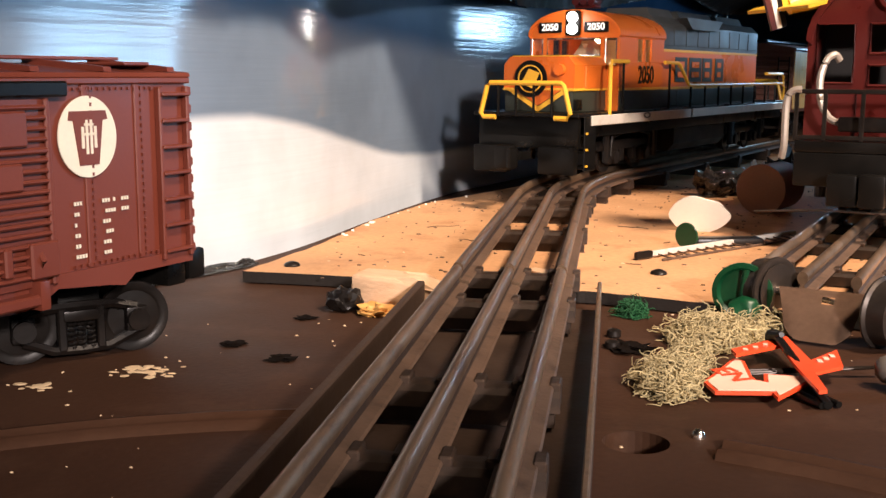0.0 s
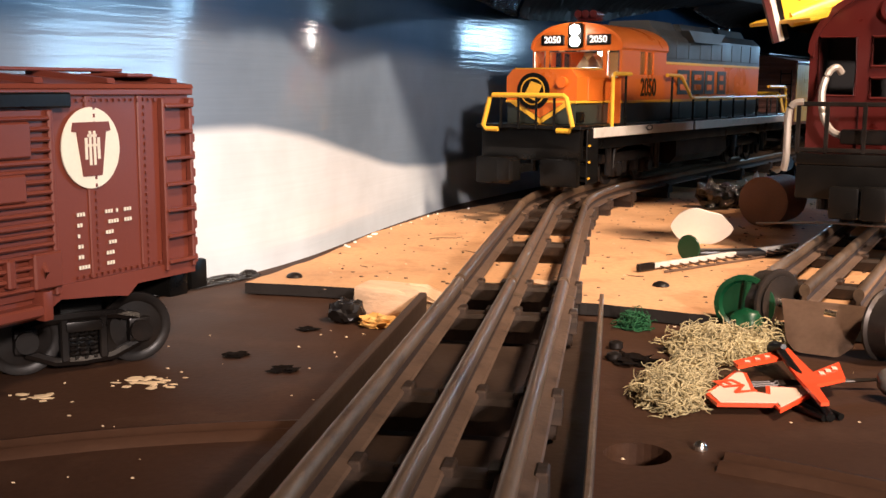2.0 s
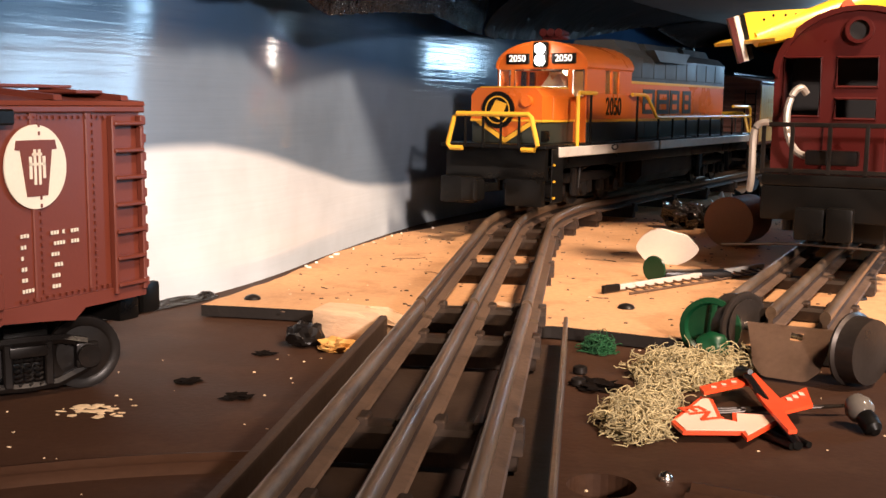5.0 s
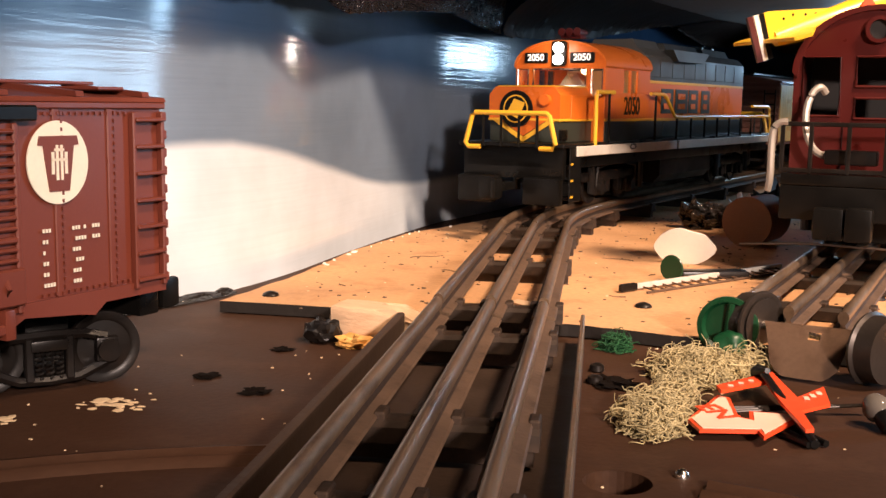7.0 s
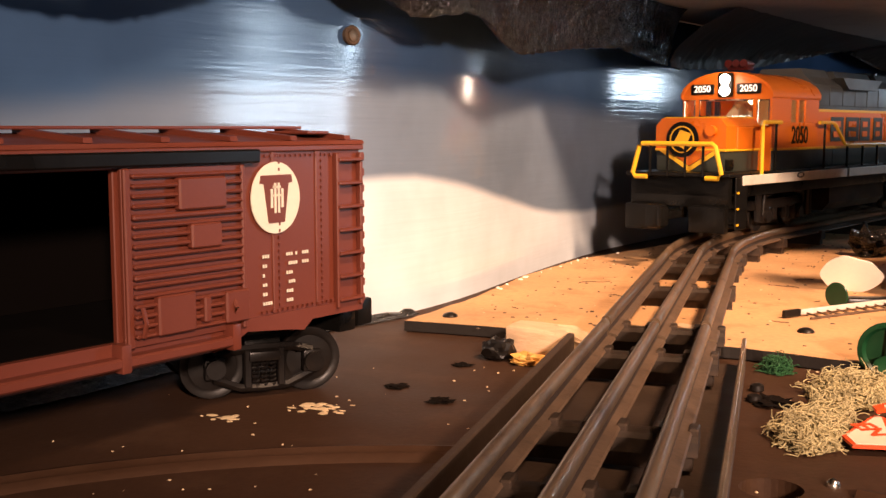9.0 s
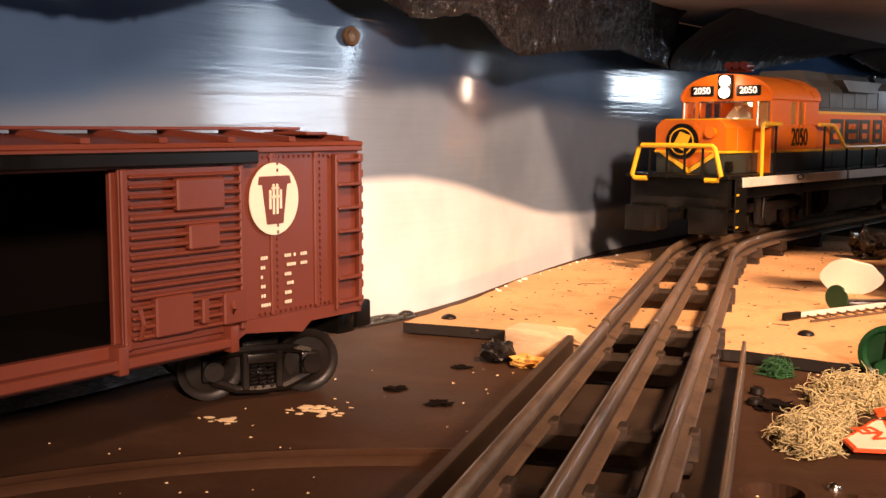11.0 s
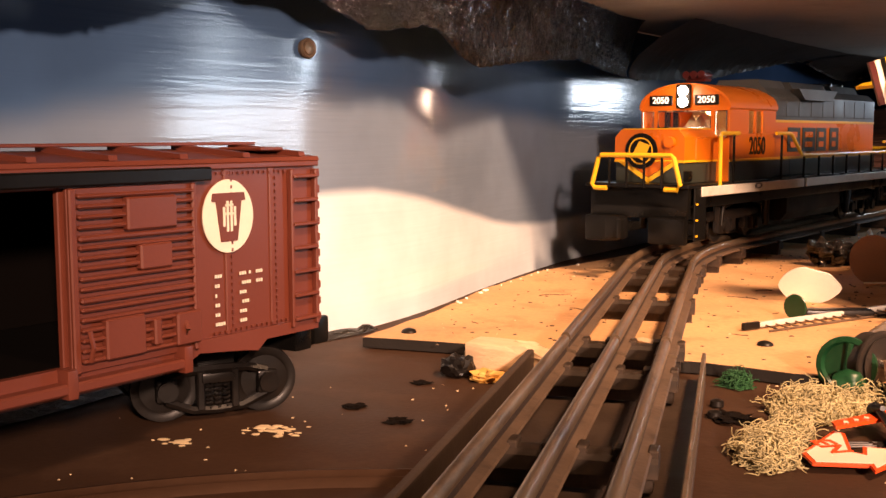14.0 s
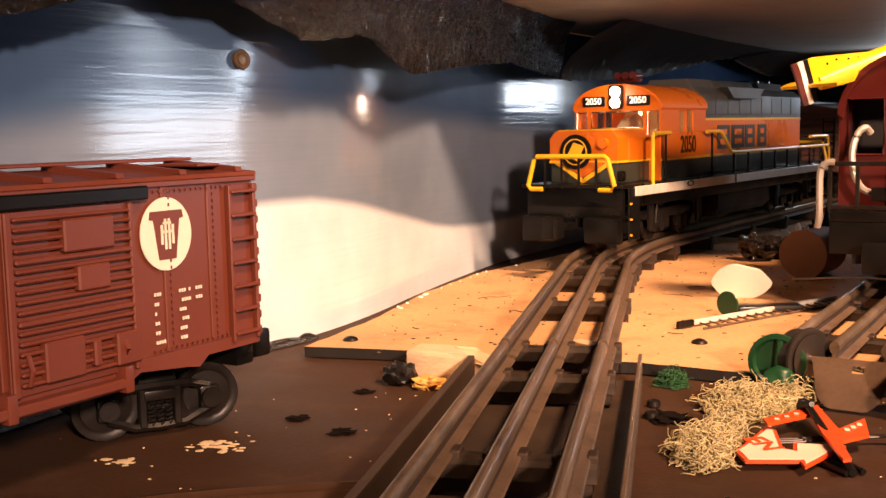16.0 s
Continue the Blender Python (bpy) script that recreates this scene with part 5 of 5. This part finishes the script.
def build_truck():
    """A loose wheel truck that leans on the spur's open end."""
    t = thing("wheel_truck", pose(0.1016, 0.3807, 0, 0, 0, -47), "loose toy wheel truck with a brown bent plate", "wheel truck")
    for x, s in ((-0.0180, 1), (0.0215, -1)):
        w = part("wheel", lathe(bmesh.new(), [(0.0022, -0.0004), (0.0088, 0.0004), (0.0098, 0.0), (0.0112, 0.0002), (0.0114, 0.0010), (0.0104, 0.0018), (0.0100, 0.0075), (0.003, 0.0078)], axle_m(x, 0, 0.0114, s > 0), 32), M_WHEEL, t, "dark metal wheel with a bright face")
        part("wheel_face", rod(bmesh.new(), (x + s * 0.0002, 0, 0.0114), (x + s * 0.0006, 0, 0.0114), 0.0090, 28), M_WHEEL, w)
        part("hub", rod(bmesh.new(), (x + s * 0.0004, 0, 0.0114), (x + s * 0.0030, 0, 0.0114), 0.0016, 12), M_CHROME, w)
    part("axle", rod(bmesh.new(), (-0.018, 0, 0.0114), (0.0215, 0, 0.0114), 0.0010, 10), M_CHROME, t)
    # plate: a bent sheet that leans forward between the wheels, narrower and rounded at its foot
    bm = bmesh.new()
    top_l, top_r, low_l, low_r = Vector((0.0882, 0.3830, 0.0150)), Vector((0.1150, 0.3720, 0.0152)), Vector((0.0885, 0.3665, 0.0012)), Vector((0.1050, 0.3590, 0.0012))
    cols = []
    for i in range(15):
        u = i / 14
        col = []
        for k in range(13):
            v = k / 12
            reach = 1 - 0.22 * max(0.0, abs(u - 0.5) - 0.30) ** 2 / 0.04
            p = top_l.lerp(top_r, u).lerp(low_l.lerp(low_r, u), v * reach)
            p.z += 0.0012 * math.sin(v * math.pi)
            col.append(bm.verts.new(p))
        cols.append(col)
    for i, (a, b) in enumerate(zip(cols, cols[1:])):
        for k in range(12):
            if i in (7, 8) and k in (2, 3):
                continue
            bm.faces.new((a[k], b[k], b[k + 1], a[k + 1]))
    bmesh.ops.solidify(bm, geom=bm.faces[:], thickness=0.0010)
    p = part("plate", bm, M_PLATE, t, "brown bent metal plate with a hole")
    p.matrix_basis = pose(0.1016, 0.3807, 0, 0, 0, -47).inverted()
    return t


build_truck()

# green plastic wheel and lump beside the truck
g = thing("green_plastic_wheel", pose(0.0785, 0.3950, 0.0, 0, 0, -30), "broken green plastic wheel lying by the truck", "toy part")
part("disc", lathe(bmesh.new(), [(0.002, 0), (0.0078, 0), (0.0102, 0.0012), (0.0102, 0.0028), (0.0085, 0.0030), (0.0075, 0.0016), (0.002, 0.0016)], pose(0, 0, 0.0104, 90, 0, 12), 28), M_GREENP, g)
part("spoke", rod(bmesh.new(), (0.0, -0.0022, 0.0030), (0.0015, -0.0022, 0.0185), 0.0013, 8), M_GREENP, g)
bm = bmesh.new()
bmesh.ops.create_icosphere(bm, subdivisions=3, radius=0.0055)
for v in bm.verts:
    v.co *= 1 + 0.35 * noise.noise(v.co * 260)
    v.co.z = max(v.co.z * 0.9, -0.0050) + 0.0050
    v.co += Vector((0.0040, -0.0060, 0))
part("lump", bm, M_GREENP, g)

# small bulb
b = thing("lamp_bulb", pose(0.1090, 0.3160, 0.0040, 62, 0, -160) @ Matrix.Diagonal((0.85, 0.85, 0.85, 1)), "small clear lamp bulb with a black socket", "bulb")
part("glass", lathe(bmesh.new(), [(0.0008, 0.0078), (0.0032, 0.0068), (0.0045, 0.0040), (0.0042, 0.0015), (0.0030, 0.0)], None, 20), M_BULB, b)
part("socket", lathe(bmesh.new(), [(0.0028, 0.0006), (0.0032, -0.002), (0.0028, -0.0055), (0.0014, -0.007)], None, 16), M_BLACK, b)


def flat_blob(rx, ry, seed, n=26, rough=0.09):
    rnd = random.Random(seed)
    k = [rnd.uniform(-rough, rough) for _ in range(5)]
    return [(rx * math.cos(a) * (1 + sum(k[i] * math.sin((i + 2) * a + k[i] * 40) for i in range(5))),
             ry * math.sin(a) * (1 + sum(k[i] * math.cos((i + 2) * a + k[i] * 30) for i in range(5)))) for a in np.linspace(0, math.tau, n, endpoint=False)]


# upright white disc, green token, dark tray and ladder
bm = prism(bmesh.new(), flat_blob(0.0146, 0.0098, 6, 30, 0.04), "y", -0.0006, 0.0006)
solid("white_disc", bm, M_WHITE, "irregular flat white plastic disc leaning upright", "plastic disc", m=pose(0.0765, 0.572, 0.0136, 16, 0, -12), smooth=0)
solid("green_token", lathe(bmesh.new(), [(0.0004, -0.0005), (0.0058, -0.0005), (0.0061, 0.0), (0.0058, 0.0006), (0.0004, 0.0006)], None, 26), M_GREENP, "small round green plastic token standing on edge", "token",
      m=pose(0.0672, 0.5165, 0.0111, 90, 0, -38))
bm = box(bmesh.new(), -0.016, 0.016, -0.005, 0.005, 0.0, 0.0035, 0.0012)
solid("dark_tray", bm, M_BLACKM, "dark green oblong scrap lying behind the token", "scrap", m=pose(0.0870, 0.5330, 0.005, 0, 0, 14))


def build_ladder():
    la = thing("toy_ladder", pose(0.0462, 0.4835, 0.0052, 0, 0, 47), "pale grey toy ladder lying on the tan board", "ladder")
    part("stile", box(bmesh.new(), 0.006, 0.112, -0.0010, 0.0010, 0.0006, 0.0030, 0.0004, 1), M_SILL, la)
    part("stile", box(bmesh.new(), 0.004, 0.108, -0.0086, -0.0078, 0.0, 0.0010, 0.0002, 1), M_WEB, la, "thin brown lower stile")
    part("end_cap", box(bmesh.new(), -0.0035, 0.0065, -0.0012, 0.0012, 0.0003, 0.0034, 0.0004, 1), M_BLACKM, la, "dark end cap")
    for k in range(16):
        part("rung", rod(bmesh.new(), (0.010 + k * 0.0064, -0.0006, 0.0014), (0.010 + k * 0.0064, -0.0080, 0.0006), 0.0004, 6), M_WEB, la)


build_ladder()

# brown tin on its side
ti = thing("brown_tin", pose(0.1170, 0.650, 0.0192, 0, 0, -28), "small brown tin lying on its side", "tin")
part("tin_body", rod(bmesh.new(), (0, 0.0008, 0), (0, 0.032, 0), 0.0139, 36), M_RUST, ti)
part("tin_lid", lathe(bmesh.new(), [(0.001, 0.0), (0.0132, 0.0), (0.0143, 0.0008), (0.0143, 0.0030), (0.013, 0.0030)], pose(0, 0.0008, 0, 90, 0, 0) @ pose(0, 0, -0.0008), 36), M_RUST, ti)


def crumple(name, x, y, z, r, h, seed, material, label, category, rough=0.5):
    bm = bmesh.new()
    bmesh.ops.create_icosphere(bm, subdivisions=3, radius=1.0)
    for v in bm.verts:
        d = v.co.normalized()
        q = 1 + rough * noise.noise(d * 2.1 + Vector((seed, 0, 0))) + 0.6 * rough * noise.noise(d * 5.5 + Vector((0, seed, 0)))
        v.co = Vector((d.x * r * q, d.y * r * q, max((d.z + 0.8) * h * 0.55 * q, 0.0)))
    return solid(name, bm, material, label, category, m=pose(x, y, z, 0, 0, seed * 40), smooth=20)


crumple("crumpled_foil", 0.0990, 0.735, 0.005, 0.0120, 0.0150, 3, M_FOIL, "crumpled dark foil scrap on the tan board", "scrap", 0.8)
crumple("crumpled_foil", 0.1130, 0.745, 0.005, 0.0100, 0.0135, 8, M_FOIL, "crumpled dark foil scrap on the tan board", "scrap", 0.8)
crumple("pale_scrap", 0.1300, 0.770, 0.005, 0.0085, 0.0170, 5, M_WHITE, "pale crumpled paper scrap behind the tin", "scrap", 0.6)
crumple("dark_scrap", 0.1500, 0.800, 0.005, 0.0140, 0.0180, 11, M_BLACK, "dark tangled scrap beside the far track", "scrap", 0.9)
gf = thing("green_foam_bit", pose(0.0410, 0.3945, 0.0), "small tuft of bright green foam", "foam")
strand_clump("foam_mass", 0, 0, 0.0042, 0.0042, 0.0055, 260, 14, gf, M_GREENF)
crumple("yellow_chip", -0.0475, 0.3820, 0.0, 0.0060, 0.0035, 6, M_WOODY, "torn yellow wood chip on the dark board", "wood chip", 0.6)
# dark lump added where the wood block's left face lies in shade
crumple("dark_stub", -0.0600, 0.3870, 0.0, 0.0065, 0.0080, 2, M_BLACKM, "added dark lump standing in for the wood block's shaded left face", "stub", 0.25)

# rough wood block beside the track, on the seam
bm = box(bmesh.new(), -0.0180, 0.0150, -0.0070, 0.0070, 0.0, 0.0125, 0.0014)
bmesh.ops.subdivide_edges(bm, edges=bm.edges[:], cuts=3, use_grid_fill=True)
for v in bm.verts:
    v.co += Vector((0.0016, 0.0012, 0.0010)) * noise.noise(v.co * 330) * (1 if v.co.z > 0.001 else 0)
    if v.co.x > 0.006:
        v.co.z *= 0.75
solid("wood_block", bm, M_WOOD, "pale splintered wood block lying across the seam", "wood block", m=pose(-0.0395, 0.3935, 0.0, 0, 0, -8), smooth=20)
bm = box(bmesh.new(), -0.0090, 0.0090, -0.0035, 0.0035, 0.0, 0.0025, 0.0006)
solid("wood_sliver", bm, M_WOOD, "pale wood sliver between the rails", "wood sliver", m=pose(0.0085, 0.4350, 0.0052, 0, 0, -40))
crumple("red_bead", -0.0040, 0.612, 0.005, 0.0035, 0.0070, 1, M_RED, "small red bead between the rails", "bead", 0.2)


def screw(x, y, z, r, mm=M_BLACKM, label="dark round screw head in the board", group="screws"):
    bm = lathe(bmesh.new(), [(r * 0.95, -0.001), (r, 0.0004), (r * 0.85, 0.0012), (r * 0.4, 0.0019), (r * 0.05, 0.0021)], None, 16)
    solid("screw", bm, mm, label, "screw", group, m=pose(x, y, z))


for x, y, z, r in ((-0.0963, 0.4425, 0.005, 0.0034), (0.0524, 0.4512, 0.005, 0.0034), (0.0085, 0.408, 0.005, 0.004), (-0.009, 0.400, 0.005, 0.0042), (0.149, 0.490, 0.005, 0.004), (0.0545, 0.270, 0.0, 0.0018)):
    screw(x, y, z, r, M_CHROME if z == 0 else M_BLACKM)
for x, y in ((0.0345, 0.364), (0.0340, 0.349)):
    bm = lathe(bmesh.new(), [(0.0020, 0.0), (0.0024, 0.0006), (0.0022, 0.0022), (0.0010, 0.0028)], None, 14)
    solid("bolt", bm, M_BLACKM, "small dark bolt beside the bridge flange", "bolt", "bolts", m=pose(x + 0.0004, y, 0))
crumple("dark_splotch", -0.0820, 0.3330, 0.0, 0.0036, 0.0006, 3, M_STAIN, "dark stain lump on the board", "stain", 0.9)
crumple("dark_splotch", -0.0615, 0.3195, 0.0, 0.0034, 0.0006, 5, M_STAIN, "dark stain lump on the board", "stain", 1.2)
crumple("dark_splotch", 0.0405, 0.3480, 0.0, 0.0055, 0.0014, 9, M_STAIN, "dark stain lump on the board", "stain", 1.2)
crumple("dark_splotch", -0.0700, 0.3720, 0.0, 0.0028, 0.0006, 7, M_STAIN, "dark stain lump on the board", "stain", 1.0)


def crumbs(name, spots, material, label, seed, size, flat=0.5, z=0.0):
    rnd = random.Random(seed)
    verts, faces = [], []
    for x, y in spots:
        r = size * rnd.uniform(0.35, 1.0)
        n = rnd.randint(4, 6)
        a0 = rnd.uniform(0, 6)
        base = len(verts)
        sx, sy = rnd.uniform(0.5, 1.6), rnd.uniform(0.5, 1.2)
        for h in (0.0, flat * r):
            for k in range(n):
                a = a0 + k * math.tau / n
                q = r * rnd.uniform(0.7, 1.1) * (1 if h == 0 else 0.7)
                verts.append((x + sx * q * math.cos(a), y + sy * q * math.sin(a), z + h))
        faces.append(tuple(base + n + k for k in range(n)))
        for k in range(n):
            faces.append((base + k, base + (k + 1) % n, base + n + (k + 1) % n, base + n + k))
    me = bpy.data.meshes.new(name)
    me.from_pydata(verts, [], faces)
    me.materials.append(material)
    return tagged(new(name, me), label, "debris", kind="stuff")


rnd = random.Random(12)
spots = []
while len(spots) < 520:
    x, y = rnd.uniform(-0.1, 0.17), rnd.uniform(0.415, 0.95)
    left = float(np.interp(y, [0.42, 0.58, 0.664, 0.754, 0.93], [-0.105, -0.088, -0.072, -0.033, 0.04]))
    if x > left:
        spots.append((x, y))
crumbs("board_crumbs", spots, M_CRUMB, "dark crumbs scattered over the tan board", 3, 0.0010, 0.5, 0.005)
crumbs("pale_crumbs", [(rnd.uniform(-0.09, 0.16), rnd.uniform(0.43, 0.8)) for _ in range(60)], M_FLAKE, "pale crumbs scattered over the tan board", 5, 0.0008, 0.6, 0.005)


def fibres(name, spots, seed):
    """Thin curled hairs and splinters lying on the board."""
    rnd = random.Random(seed)
    bm = bmesh.new()
    for x, y, length in spots:
        a, p, pts = rnd.uniform(0, 6.28), Vector((x, y, 0.0054)), []
        for _ in range(9):
            pts.append(p.copy())
            a += rnd.uniform(-0.55, 0.55)
            p = p + Vector((math.cos(a), math.sin(a), 0)) * length / 8
        tube(bm, pts, 0.00022, 4, 0.6)
    return solid(name, bm, M_CRUMB, "dark curled hairs and splinters on the tan board", "debris", kind="stuff")


fibres("board_fibres", [(-0.060, 0.560, 0.020), (-0.030, 0.520, 0.010), (0.052, 0.575, 0.018), (0.060, 0.610, 0.010), (0.046, 0.470, 0.008), (0.095, 0.660, 0.016), (-0.072, 0.470, 0.007), (0.058, 0.530, 0.006)], 4)
edge = [(float(np.interp(y, [0.50, 0.58, 0.664, 0.754, 0.8], [-0.099, -0.0935, -0.077, -0.039, -0.02])) + rnd.uniform(0, 0.003), y) for y in (rnd.uniform(0.52, 0.72) for _ in range(14))]
crumbs("edge_fibres", edge, M_WHITE, "torn pale fibres along the board's edge", 6, 0.0014, 0.7, 0.005)
fl = [(rnd.gauss(-0.0965, 0.006), rnd.gauss(0.2990, 0.003)) for _ in range(22)] + [(rnd.gauss(-0.118, 0.004), rnd.gauss(0.281, 0.002)) for _ in range(14)]
crumbs("paint_flakes", fl, M_FLAKE, "pale scuffs and flakes where paint has worn off", 7, 0.0026, 0.10, 0.0002)
crumbs("dust_specks", [(rnd.uniform(-0.16, 0.13), rnd.uniform(0.16, 0.40)) for _ in range(120)], M_FLAKE, "pale dust specks on the dark board", 8, 0.0006, 0.5, 0.0)


def build_foil_strip():
    """Black crumpled foil along the foot of the backdrop."""
    bm = bmesh.new()
    rows = []
    for s, x, y, n in run_of(WALL, 0.004):
        if not 0.25 < s < 0.69:
            continue
        w = float(np.interp(s, [0.25, 0.5, 0.62, 0.68, 0.72], [0.05, 0.03, 0.009, 0.006, 0.003]))
        col = []
        for k in range(9):
            f = k / 8
            o = 0.0015 + w * f
            z = 0.0006 + float(np.interp(s, [0.45, 0.56, 0.66], [0.010, 0.0045, 0.0022])) * (1 - f) * (0.9 + 0.9 * noise.noise(Vector((s * 160, f * 7, 2)))) + 0.0010 * abs(noise.noise(Vector((s * 420, f * 14, 5))))
            col.append(bm.verts.new((x + o * n.x, y + o * n.y, max(z, 0.0004))))
        rows.append(col)
    for a, b in zip(rows, rows[1:]):
        for k in range(8):
            bm.faces.new((a[k], b[k], b[k + 1], a[k + 1]))
    solid("foil_strip", bm, M_FOIL, "black crumpled foil along the foot of the backdrop", "foil", smooth=15)


build_foil_strip()

# wall plug with a screw in the backdrop
kn = thing("wall_plug", look((-0.1400, 0.4385, 0.1275), (-0.1400 + 0.907, 0.4385 - 0.42, 0.1275)), "round brown plug with a screw in the backdrop", "plug")
part("plug_cup", lathe(bmesh.new(), [(0.0036, -0.003), (0.0044, 0.0005), (0.0040, 0.0014), (0.0030, 0.0008)], pose(0, 0, 0, 180, 0, 0), 20), M_CRUMB, kn)
part("screw_head", lathe(bmesh.new(), [(0.0028, 0.0), (0.0026, 0.0014), (0.0010, 0.0018)], pose(0, 0, 0, 180, 0, 0), 16), M_FLANGE, kn)
